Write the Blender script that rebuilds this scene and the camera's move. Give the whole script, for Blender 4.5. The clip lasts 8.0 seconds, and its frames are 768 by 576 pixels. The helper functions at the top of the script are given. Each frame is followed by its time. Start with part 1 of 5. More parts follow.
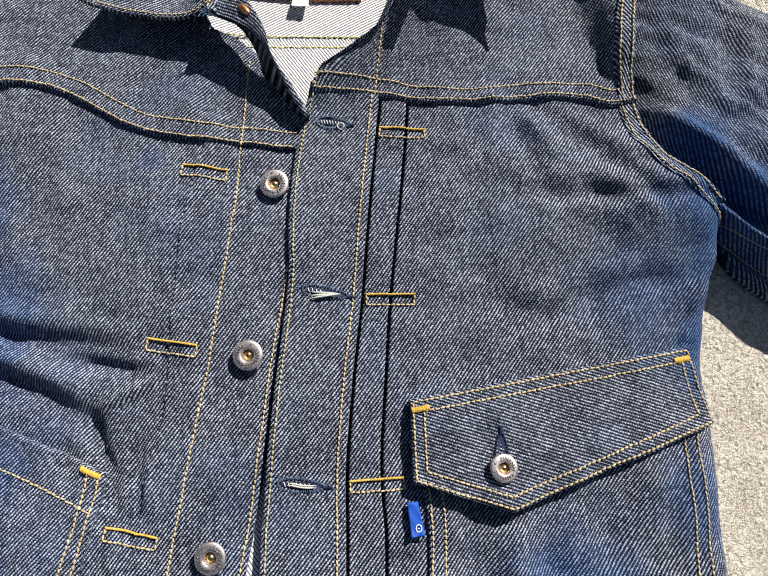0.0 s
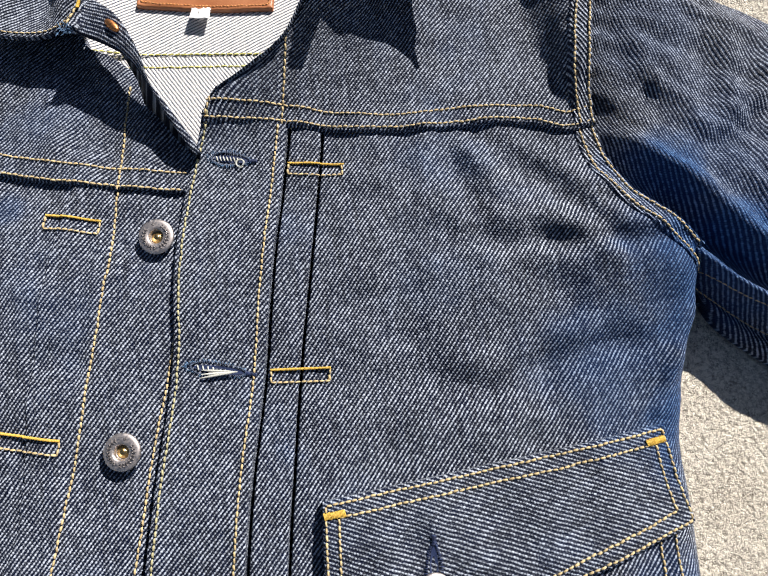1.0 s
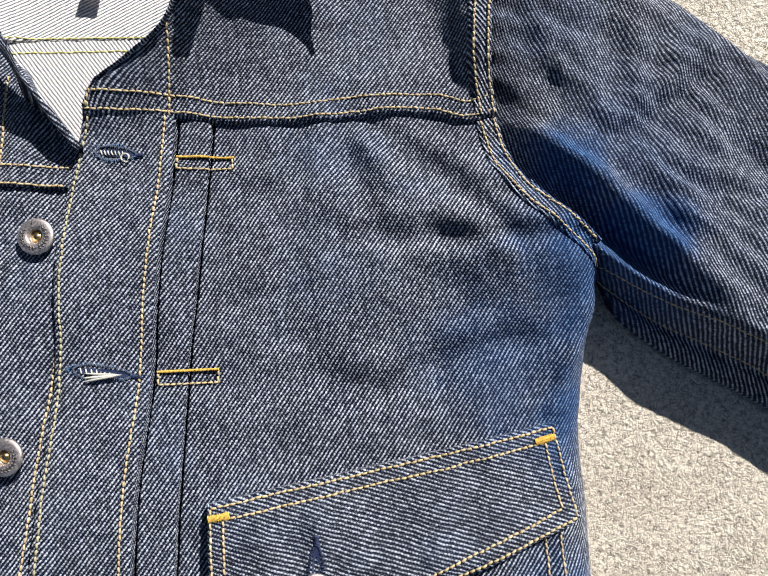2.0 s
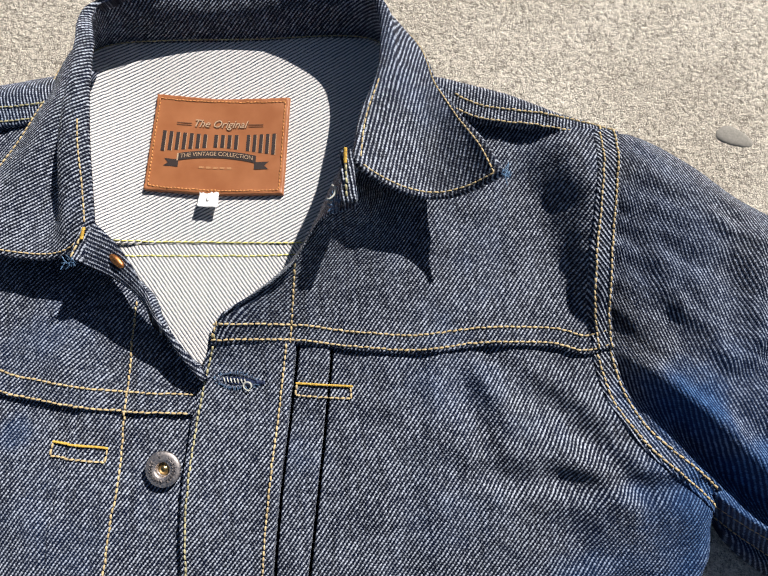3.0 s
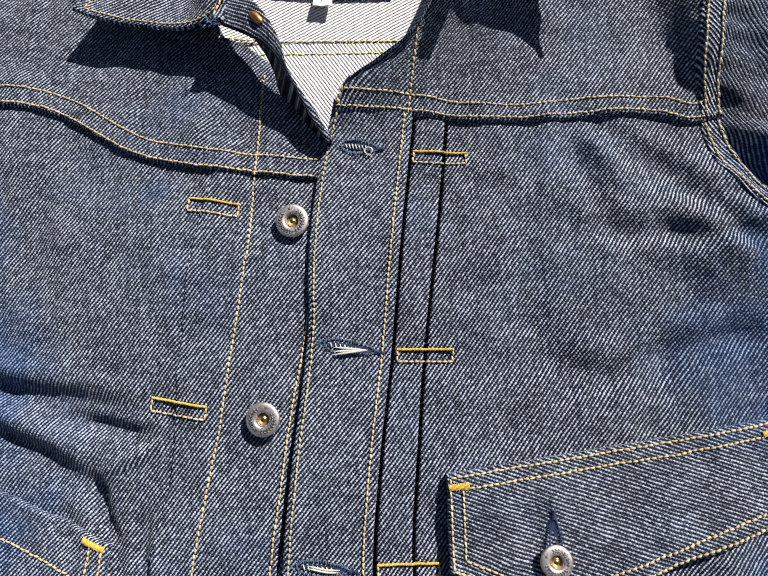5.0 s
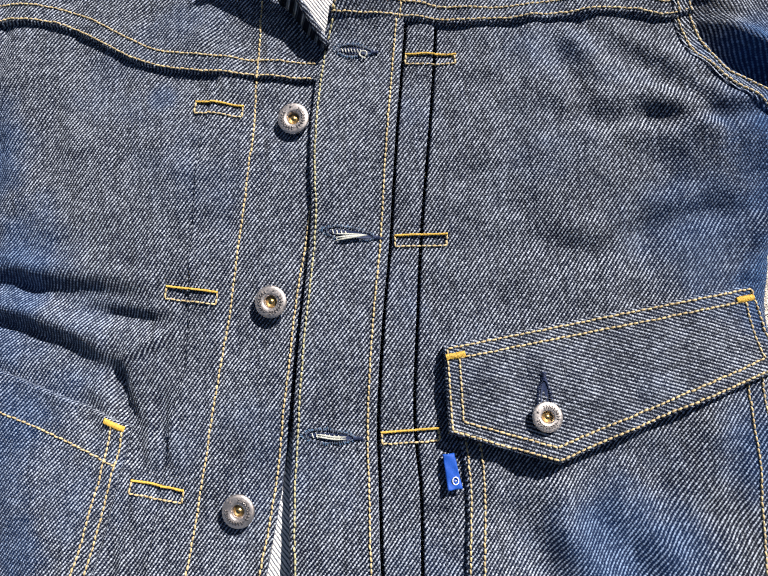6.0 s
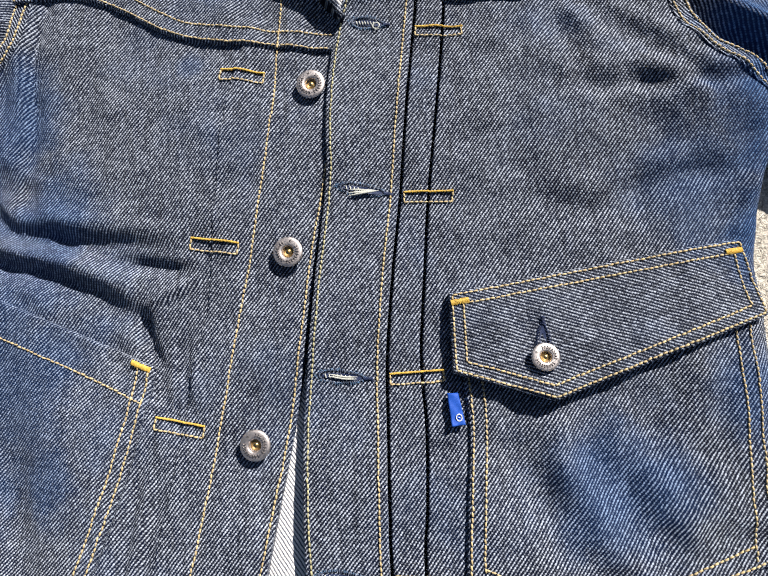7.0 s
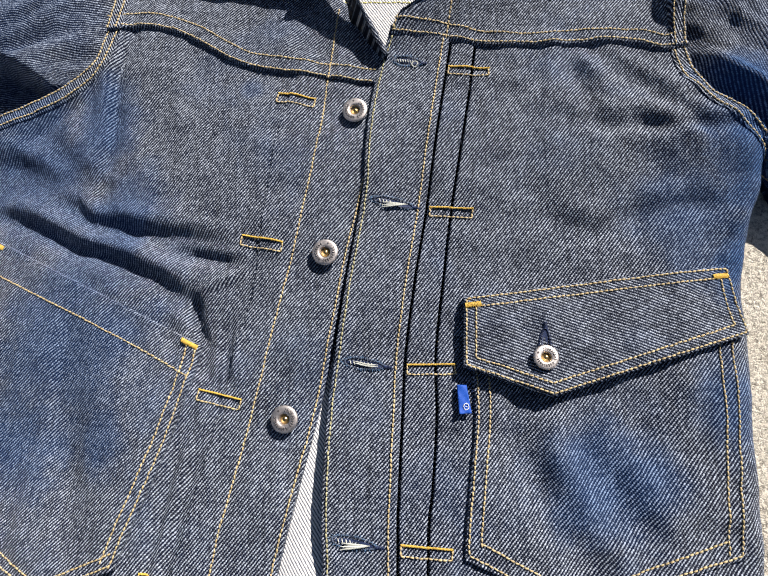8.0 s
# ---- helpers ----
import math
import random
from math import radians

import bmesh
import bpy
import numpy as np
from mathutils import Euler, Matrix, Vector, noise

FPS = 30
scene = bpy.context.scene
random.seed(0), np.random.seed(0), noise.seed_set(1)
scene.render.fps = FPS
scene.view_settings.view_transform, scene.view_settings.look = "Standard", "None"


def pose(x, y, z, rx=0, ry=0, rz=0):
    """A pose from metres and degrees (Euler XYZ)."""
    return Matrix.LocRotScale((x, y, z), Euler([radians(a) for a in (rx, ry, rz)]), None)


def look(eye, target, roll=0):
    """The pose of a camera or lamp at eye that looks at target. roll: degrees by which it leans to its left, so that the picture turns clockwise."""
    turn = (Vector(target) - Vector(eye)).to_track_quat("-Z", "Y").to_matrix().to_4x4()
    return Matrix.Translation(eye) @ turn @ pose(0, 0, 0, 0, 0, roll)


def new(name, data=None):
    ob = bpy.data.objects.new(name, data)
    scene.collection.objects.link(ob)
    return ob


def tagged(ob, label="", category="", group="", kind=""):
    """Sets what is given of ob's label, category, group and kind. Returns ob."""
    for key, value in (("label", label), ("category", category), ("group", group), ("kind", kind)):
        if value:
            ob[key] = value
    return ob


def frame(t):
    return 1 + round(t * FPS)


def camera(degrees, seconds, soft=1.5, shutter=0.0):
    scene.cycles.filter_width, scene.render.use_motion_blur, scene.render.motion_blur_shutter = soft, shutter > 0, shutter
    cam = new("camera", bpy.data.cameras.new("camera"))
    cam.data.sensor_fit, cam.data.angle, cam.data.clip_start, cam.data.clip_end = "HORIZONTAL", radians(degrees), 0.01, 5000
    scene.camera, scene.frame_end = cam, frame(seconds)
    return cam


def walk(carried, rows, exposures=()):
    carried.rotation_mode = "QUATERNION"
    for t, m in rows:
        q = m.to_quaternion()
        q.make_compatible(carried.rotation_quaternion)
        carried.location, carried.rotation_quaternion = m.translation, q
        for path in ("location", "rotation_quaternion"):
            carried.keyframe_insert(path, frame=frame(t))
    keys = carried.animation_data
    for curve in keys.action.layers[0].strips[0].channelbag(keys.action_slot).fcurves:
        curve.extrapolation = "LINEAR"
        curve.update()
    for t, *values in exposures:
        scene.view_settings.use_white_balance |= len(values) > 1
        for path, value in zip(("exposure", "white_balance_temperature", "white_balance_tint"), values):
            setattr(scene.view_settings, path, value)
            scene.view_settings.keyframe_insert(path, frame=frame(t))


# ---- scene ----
cam = camera(71.0, 8.0, soft=1.27)
PATH = [
    (0, (0.007, 0.095, 0.343), (0.033, 0.461, -1.624), 0.2),
    (0.3, (0.042, 0.126, 0.321), (-0.026, 0.45, -1.651), -16.7),
    (0.5, (0.038, 0.135, 0.309), (0.027, 0.493, -1.659), -6.7),
    (0.7, (0.048, 0.144, 0.303), (0.002, 0.472, -1.669), -13.3),
    (1, (0.053, 0.136, 0.294), (0.092, 0.5, -1.672), 0.8),
    (1.2, (0.061, 0.132, 0.289), (0.13, 0.498, -1.676), 5.2),
    (2.3, (0.11, 0.17, 0.294), (0.14, 0.389, -1.693), 2.0),
    (2.5, (0.104, 0.197, 0.299), (0.123, 0.433, -1.687), -0.5),
    (2.7, (0.087, 0.214, 0.303), (0.13, 0.508, -1.675), 3.6),
    (3, (0.065, 0.263, 0.308), (0.048, 0.524, -1.674), -7.8),
    (3.2, (0.056, 0.273, 0.31), (0.065, 0.547, -1.671), -2.6),
    (3.5, (0.041, 0.286, 0.321), (0.027, 0.484, -1.669), -8.2),
    (3.8, (0.032, 0.256, 0.313), (-0.027, 0.432, -1.678), -22.2),
    (4, (0.025, 0.231, 0.305), (-0.071, 0.354, -1.689), -41.4),
    (4.2, (0.025, 0.209, 0.305), (-0.086, 0.307, -1.689), -51.1),
    (5.3, (0.005, 0.123, 0.312), (-0.069, 0.436, -1.662), -17.2),
    (5.5, (0.006, 0.11, 0.315), (-0.055, 0.413, -1.661), -15.8),
    (5.7, (0.007, 0.099, 0.318), (-0.067, 0.385, -1.66), -19.4),
    (6, (0.005, 0.082, 0.319), (-0.082, 0.355, -1.661), -22.4),
    (6.3, (0.009, 0.069, 0.321), (-0.103, 0.347, -1.656), -26.7),
    (6.5, (0.004, 0.063, 0.324), (-0.108, 0.348, -1.653), -26.3),
    (7, (0.003, 0.046, 0.334), (-0.114, 0.362, -1.638), -24.5),
    (7.3, (0.001, 0.04, 0.337), (-0.153, 0.371, -1.629), -27.9),
    (7.5, (-0.011, 0.04, 0.346), (-0.152, 0.399, -1.617), -23.8),
    (7.8, (-0.01, 0.035, 0.369), (-0.193, 0.431, -1.583), -25.9),
    (8, (0.001, 0.021, 0.372), (-0.175, 0.447, -1.574), -22.7),
]
walk(cam, [(t, look(eye, target, roll)) for t, eye, target, roll in PATH],
     exposures=[(0.0, 0.66), (1.0, 0.70), (2.5, 0.61), (3.5, 0.29), (4.2, 0.34), (5.5, 0.78), (6.5, 0.80), (8.0, 0.70)])

# ---------------------------------------------------------------- light
SUN = Vector((0.66, 0.74, 0.80))
sun_data = bpy.data.lights.new("sun", "SUN")
sun_data.energy, sun_data.angle, sun_data.color = 4.8, radians(0.53), (1.0, 0.955, 0.88)
sun_lamp = new("sun", sun_data)
sun_lamp.matrix_world = look(SUN * 4, (0, 0, 0))
world = bpy.data.worlds.new("sky")
scene.world = world
world.use_nodes = True
sky = world.node_tree.nodes.new("ShaderNodeTexSky")
sky.sky_type, sky.sun_disc = "NISHITA", False
sky.sun_elevation = math.atan2(SUN.z, math.hypot(SUN.x, SUN.y))
sky.sun_rotation = math.atan2(SUN.x, SUN.y)
background = world.node_tree.nodes["Background"]
background.inputs["Strength"].default_value = 0.033
world.node_tree.links.new(sky.outputs["Color"], background.inputs["Color"])


# ---------------------------------------------------------------- materials
class Nodes:
    """A small writer of node trees."""

    def __init__(self, name):
        self.material = bpy.data.materials.new(name)
        self.material.use_nodes = True
        self.tree = self.material.node_tree
        self.shader = self.tree.nodes["Principled BSDF"]

    def add(self, kind):
        return self.tree.nodes.new(kind)

    def put(self, socket, value):
        if isinstance(value, bpy.types.NodeSocket):
            self.tree.links.new(value, socket)
        else:
            socket.default_value = value

    def math(self, op, *values, clamp=False):
        node = self.add("ShaderNodeMath")
        node.operation, node.use_clamp = op, clamp
        for socket, value in zip(node.inputs, values):
            self.put(socket, value)
        return node.outputs[0]

    def noise(self, scale, detail=2.0, rough=0.5, vector=None, out=0):
        node = self.add("ShaderNodeTexNoise")
        node.inputs["Scale"].default_value = scale
        node.inputs["Detail"].default_value = detail
        node.inputs["Roughness"].default_value = rough
        if vector is not None:
            self.put(node.inputs["Vector"], vector)
        return node.outputs[out]

    def range(self, value, a, b, c=0.0, d=1.0, smooth=False):
        node = self.add("ShaderNodeMapRange")
        node.interpolation_type = "SMOOTHSTEP" if smooth else "LINEAR"
        for key, v in zip(("Value", "From Min", "From Max", "To Min", "To Max"), (value, a, b, c, d)):
            self.put(node.inputs[key], v)
        return node.outputs[0]

    def mix(self, factor, a, b, blend="MIX"):
        node = self.add("ShaderNodeMix")
        node.data_type, node.blend_type = "RGBA", blend
        self.put(node.inputs["Factor"], factor)
        self.put(node.inputs[6], a if isinstance(a, bpy.types.NodeSocket) else (*a, 1.0))
        self.put(node.inputs[7], b if isinstance(b, bpy.types.NodeSocket) else (*b, 1.0))
        return node.outputs[2]

    def combine(self, x, y, z=0.0):
        node = self.add("ShaderNodeCombineXYZ")
        for socket, value in zip(node.inputs, (x, y, z)):
            self.put(socket, value)
        return node.outputs[0]

    def bump(self, height, distance, strength=1.0, normal=None):
        node = self.add("ShaderNodeBump")
        self.put(node.inputs["Height"], height)
        node.inputs["Distance"].default_value = distance
        node.inputs["Strength"].default_value = strength
        if normal is not None:
            self.put(node.inputs["Normal"], normal)
        return node.outputs[0]

    def done(self, colour, rough, normal=None, metal=0.0, specular=0.5):
        self.put(self.shader.inputs["Base Color"], colour if isinstance(colour, bpy.types.NodeSocket) else (*colour, 1.0))
        self.put(self.shader.inputs["Roughness"], rough)
        self.put(self.shader.inputs["Metallic"], metal)
        self.put(self.shader.inputs["Specular IOR Level"], specular)
        if normal is not None:
            self.put(self.shader.inputs["Normal"], normal)
        return self.material


def denim(name, warp, weft, low, high, fleck, sheen=0.03, slope=1.08, pitch=0.00162, step=0.00150):
    """Woven twill in metres of the cloth's own map: ribs of single weft floats, each of its own size and whiteness."""
    n = Nodes(name)
    grey = 1.0 if fleck else 0.12
    uv = n.add("ShaderNodeUVMap")
    uv.uv_map = "cloth"
    parts = n.add("ShaderNodeSeparateXYZ")
    n.put(parts.inputs[0], uv.outputs[0])
    u, v = parts.outputs[0], parts.outputs[1]
    lean = math.hypot(slope, 1.0)
    wobble = n.math("MULTIPLY", n.math("SUBTRACT", n.noise(170, 3.0, 0.6, uv.outputs[0]), 0.5), 0.55)
    across = n.math("DIVIDE", n.math("SUBTRACT", n.math("MULTIPLY", u, slope), v), pitch * lean)
    across = n.math("ADD", across, wobble)
    row = n.math("FLOOR", across)
    rib = n.math("MULTIPLY", n.math("ABSOLUTE", n.math("SUBTRACT", n.math("FRACT", across), 0.5)), 2.0)
    # the cloth's uneven yarns: long slubs both ways and soft clouds
    slub = n.noise(1.0, 3.0, 0.6, n.combine(n.math("MULTIPLY", u, 420.0), n.math("MULTIPLY", v, 22.0)))
    slack = n.noise(1.0, 3.0, 0.6, n.combine(n.math("MULTIPLY", u, 26.0), n.math("MULTIPLY", v, 380.0)))
    cloud = n.noise(26.0, 4.0, 0.6, uv.outputs[0])
    fine = n.noise(1500, 2.0, 0.75, uv.outputs[0])
    # single floats along each rib, shifted from rib to rib
    along = n.math("DIVIDE", n.math("ADD", u, n.math("MULTIPLY", v, slope)), step * lean)
    along = n.math("ADD", along, n.math("MULTIPLY", row, 0.37))
    along = n.math("ADD", along, n.math("MULTIPLY", n.noise(240, 2.0, 0.6, uv.outputs[0]), 0.9))
    bead = n.math("MULTIPLY", n.math("ABSOLUTE", n.math("SUBTRACT", n.math("FRACT", along), 0.5)), 2.0)
    chance = n.add("ShaderNodeTexWhiteNoise")
    chance.noise_dimensions = "2D"
    n.put(chance.inputs["Vector"], n.combine(row, n.math("FLOOR", along)))
    luck = chance.outputs["Value"]
    if fleck:
        # one oval a float; rough edges by the fine noise
        shape = n.math("ADD", n.math("MULTIPLY", n.math("POWER", rib, 2.0), 1.4), n.math("MULTIPLY", n.math("POWER", bead, 2.0), 0.30))
        shape = n.math("ADD", shape, n.math("MULTIPLY", n.math("SUBTRACT", fine, 0.5), 0.6))
        size = n.math("ADD", n.math("MULTIPLY", luck, 0.20), n.math("MULTIPLY", n.math("ADD", slub, slack), 0.16))
        size = n.math("ADD", size, n.math("MULTIPLY", cloud, 0.16))
        size = n.math("ADD", size, low)
        over_edge = n.math("SUBTRACT", size, shape)
        broken = n.range(over_edge, -high, high, smooth=True)
        # loose fibres between the ribs
        hair = n.range(n.noise(1.0, 2.0, 0.6, n.combine(n.math("MULTIPLY", u, 1300.0), n.math("MULTIPLY", v, 1700.0))), 0.50, 0.74, 0.0, 0.32, smooth=True)
        broken = n.math("MAXIMUM", n.math("MULTIPLY", broken, n.range(luck, 0.0, 1.0, 0.62, 1.0)), n.math("MULTIPLY", hair, n.range(cloud, 0.35, 0.65, 0.35, 1.0)))
    else:
        broken = n.range(rib, low, high, smooth=True)
    amount = n.math("MULTIPLY", broken, n.range(slub, 0.3, 0.7, 0.82, 1.05), clamp=True)
    dark = n.mix(n.range(slub, 0.3, 0.7), tuple(c * (1 - 0.4 * grey) for c in warp), tuple(c * (1 + 0.4 * grey) for c in warp))
    # wide ragged indigo blotches: random staining, plus blue shade painted in at folds and slopes, strongest under the
    # arms
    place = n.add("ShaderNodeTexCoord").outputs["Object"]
    stain_or_shade = n.range(n.noise(13.0, 4.0, 0.6, uv.outputs[0]), 0.48, 0.72, 0.0, 0.26, smooth=True)
    for cx, cy, reach, power in SHADE_STAINS:
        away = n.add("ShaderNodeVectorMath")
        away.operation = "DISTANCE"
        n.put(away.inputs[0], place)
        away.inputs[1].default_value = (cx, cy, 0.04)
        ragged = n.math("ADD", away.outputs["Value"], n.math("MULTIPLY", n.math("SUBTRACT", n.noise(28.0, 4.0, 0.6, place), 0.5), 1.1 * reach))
        stain_or_shade = n.math("MAXIMUM", stain_or_shade, n.range(ragged, reach, 0.25 * reach, 0.0, power, smooth=True))
    shade_blue = n.math("MULTIPLY", stain_or_shade, 1.0 if fleck else 0.0)
    # shaded slopes are coloured here: bluer warp, darker blue weft
    dark = n.mix(n.math("MULTIPLY", shade_blue, 0.8), dark, (0.003, 0.026, 0.105))
    colour = n.mix(amount, dark, n.mix(shade_blue, weft, (0.09, 0.22, 0.48)))
    # the weft floats lie on one flank of each rib, as a twill's do
    groove = n.math("ABSOLUTE", n.math("SUBTRACT", n.math("FRACT", n.math("ADD", across, 0.07)), 0.5))
    height = n.math("ADD", n.math("MULTIPLY", groove, -1.5), n.math("MULTIPLY", fine, 0.5))
    height = n.math("ADD", height, n.math("MULTIPLY", bead, -0.3 * grey))
    height = n.math("ADD", height, n.math("MULTIPLY", n.math("ADD", slub, slack), 1.0 * grey))
    normal = n.bump(height, 0.00066 if fleck else 0.0003, 0.9)
    n.shader.inputs["Diffuse Roughness"].default_value = 0.3
    n.shader.inputs["Sheen Weight"].default_value = sheen
    n.shader.inputs["Sheen Roughness"].default_value = 0.45
    return n.done(colour, 0.52 if fleck else 0.8, normal, specular=0.11 if fleck else 0.06)


def thread(name, colour, spread=0.3):
    n = Nodes(name)
    island = n.add("ShaderNodeNewGeometry").outputs["Random Per Island"]
    tc = n.add("ShaderNodeTexCoord").outputs["Object"]
    shade = n.math("ADD", n.math("MULTIPLY", island, spread), n.math("MULTIPLY", n.noise(1800, 2.0, 0.6, tc), 0.4))
    col = n.mix(n.range(shade, 0.1, 0.65), tuple(c * 0.55 for c in colour), tuple(min(1.0, c * 1.2) for c in colour))
    return n.done(col, 0.55, n.bump(n.noise(3000, 2.0, 0.6, tc), 0.0002, 0.6), specular=0.35)


def metal(name, colour, rough, spots=0.35):
    n = Nodes(name)
    tc = n.add("ShaderNodeTexCoord").outputs["Object"]
    stain_or_shade = n.noise(420, 4.0, 0.65, tc)
    col = n.mix(n.range(stain_or_shade, 0.35, 0.75), colour, tuple(c * (1 - spots) for c in colour))
    return n.done(col, n.range(n.noise(900, 3.0, 0.6, tc), 0.3, 0.7, rough * 0.7, rough * 1.4), n.bump(stain_or_shade, 0.00015, 0.5), metal=1.0)


def leather():
    n = Nodes("tan leather")
    tc = n.add("ShaderNodeTexCoord").outputs["Object"]
    grain = n.add("ShaderNodeTexVoronoi")
    grain.feature = "DISTANCE_TO_EDGE"
    n.put(grain.inputs["Vector"], tc)
    grain.inputs["Scale"].default_value = 1500
    cloud = n.noise(55, 4.0, 0.6, tc)
    col = n.mix(n.range(cloud, 0.3, 0.7), (0.33, 0.115, 0.044), (0.42, 0.160, 0.064))
    height = n.math("ADD", n.range(grain.outputs["Distance"], 0.0, 0.12), n.math("MULTIPLY", cloud, 1.5))
    return n.done(col, n.range(cloud, 0.3, 0.7, 0.34, 0.46), n.bump(height, 0.0002, 0.18), specular=0.5)


def plain(name, colour, rough=0.7, grain=1500.0):
    n = Nodes(name)
    tc = n.add("ShaderNodeTexCoord").outputs["Object"]
    noise_out = n.noise(grain, 3.0, 0.6, tc)
    col = n.mix(n.range(noise_out, 0.3, 0.7), tuple(c * 0.82 for c in colour), tuple(min(1.0, c * 1.1) for c in colour))
    return n.done(col, rough, n.bump(noise_out, 0.0002, 0.4), specular=0.3)


def concrete():
    n = Nodes("weathered concrete")
    tc = n.add("ShaderNodeTexCoord").outputs["Object"]
    grain = n.noise(335, 4.0, 0.68, tc)
    fine = n.noise(1000, 3.0, 0.7, tc)
    worm = n.math("ABSOLUTE", n.math("SUBTRACT", n.noise(240, 3.0, 0.6, tc), 0.5))
    blot = n.noise(10.0, 4.0, 0.62, tc)
    patch_tone = n.noise(46.0, 3.0, 0.6, tc)
    col = n.mix(n.range(blot, 0.36, 0.66), (0.60, 0.530, 0.445), (0.84, 0.765, 0.665))
    col = n.mix(n.range(grain, 0.32, 0.54), (0.25, 0.215, 0.175), col)
    col = n.mix(n.range(fine, 0.50, 0.66), col, (0.92, 0.85, 0.735))
    col = n.mix(n.math("MULTIPLY", n.range(worm, 0.045, 0.0), 0.4), col, (0.17, 0.145, 0.115))
    col = n.mix(n.math("MULTIPLY", n.range(patch_tone, 0.60, 0.76), 0.35), col, (0.25, 0.225, 0.19))
    height = n.math("ADD", n.math("MULTIPLY", grain, 2.0), n.math("ADD", n.math("MULTIPLY", n.range(worm, 0.0, 0.06), 0.5), n.math("MULTIPLY", fine, 0.7)))
    return n.done(col, 0.9, n.bump(height, 0.0013, 0.9), specular=0.2)


# places where blue shade and staining are put into the denim's colour: x, y, reach, strength
SHADE_STAINS = [(0.215, 0.175, 0.065, 0.85), (0.170, 0.140, 0.060, 0.5), (0.235, 0.225, 0.060, 0.40), (0.300, 0.230, 0.130, 0.12), (0.204, 0.228, 0.036, 0.95), (0.238, 0.192, 0.036, 0.95), (0.205, 0.110, 0.050, 0.9), (-0.300, 0.190, 0.100, 0.6), (-0.250, 0.070, 0.090, 0.5),
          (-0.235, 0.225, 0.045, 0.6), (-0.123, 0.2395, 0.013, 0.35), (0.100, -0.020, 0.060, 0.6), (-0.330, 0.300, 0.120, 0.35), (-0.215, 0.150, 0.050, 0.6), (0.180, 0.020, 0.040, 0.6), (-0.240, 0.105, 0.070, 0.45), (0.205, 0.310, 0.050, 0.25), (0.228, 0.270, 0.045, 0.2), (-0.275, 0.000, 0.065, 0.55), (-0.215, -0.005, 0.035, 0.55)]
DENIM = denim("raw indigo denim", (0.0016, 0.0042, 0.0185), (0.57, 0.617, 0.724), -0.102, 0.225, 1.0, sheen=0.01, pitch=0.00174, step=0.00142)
LINING = denim("white reverse of the denim", (0.90, 0.87, 0.86), (0.095, 0.105, 0.14), 0.52, 0.68, 0.0, sheen=0.0, slope=-1.55, pitch=0.00178)
LINING_YOKE = denim("white reverse cut crosswise", (0.90, 0.87, 0.86), (0.095, 0.105, 0.14), 0.52, 0.68, 0.0, sheen=0.0, slope=0.46, pitch=0.00178)
GOLD = thread("golden topstitch thread", (0.66, 0.50, 0.27))
AMBER = thread("amber bartack thread", (0.90, 0.55, 0.10), 0.2)
OLIVE = thread("faded straw thread", (0.50, 0.45, 0.26))
YELLOW = thread("yellow lining thread", (0.86, 0.78, 0.24))
NAVY = thread("navy buttonhole thread", (0.022, 0.034, 0.090), 0.5)
FRAY = thread("frayed white weft", (0.66, 0.66, 0.60))
HOLE = thread("grey blue buttonhole yarn", (0.075, 0.095, 0.15), 0.9)
BLUEFRAY = thread("frayed blue yarn", (0.10, 0.19, 0.33), 0.6)
RUST = thread("rust orange label thread", (0.85, 0.38, 0.13))
LEATHER = leather()
SCRIPT = plain("brown script print", (0.15, 0.065, 0.035), 0.6)
INK = plain("dark embossed ink", (0.045, 0.032, 0.03), 0.6)
FAINT = plain("worn pale print", (0.50, 0.24, 0.11), 0.6)
PALE = plain("pale embossed edge", (0.55, 0.38, 0.25), 0.6)
STEEL = metal("antique nickel", (0.62, 0.56, 0.55), 0.52)
RELIEF = metal("dark nickel relief", (0.22, 0.20, 0.20), 0.5)
BRASS = metal("brass post", (0.78, 0.53, 0.22), 0.28)
COPPER = metal("copper rivet back", (0.72, 0.30, 0.11), 0.4)
TAPE = plain("royal blue woven tab", (0.010, 0.075, 0.42), 0.6)
WHITE = plain("white woven tape", (0.78, 0.78, 0.78), 0.7)
STONE = plain("smooth grey stone", (0.30, 0.28, 0.25), 0.85, 700.0)
CONCRETE = concrete()


# ---------------------------------------------------------------- tools
def curve(points, count, sharp=False):
    """Even points along a smooth line (or a straight-sided one) through the given ones."""
    p = np.array(points, float)
    if sharp or len(p) < 3:
        dense = np.concatenate([np.linspace(a, b, 40, endpoint=False) for a, b in zip(p[:-1], p[1:])] + [p[-1:]])
    else:
        q = np.concatenate([[2 * p[0] - p[1]], p, [2 * p[-1] - p[-2]]])
        s = np.linspace(0, 1, 24, endpoint=False)[:, None]
        out = []
        for a, b, c, d in zip(q[:-3], q[1:-2], q[2:-1], q[3:]):
            out.append(0.5 * (2 * b + (c - a) * s + (2 * a - 5 * b + 4 * c - d) * s ** 2 + (3 * b - a - 3 * c + d) * s ** 3))
        dense = np.concatenate(out + [p[-1:]])
    run = np.concatenate([[0], np.cumsum(np.linalg.norm(np.diff(dense, axis=0), axis=1))])
    want = np.linspace(0, run[-1], count)
    return np.stack([np.interp(want, run, dense[:, k]) for k in range(dense.shape[1])], 1)


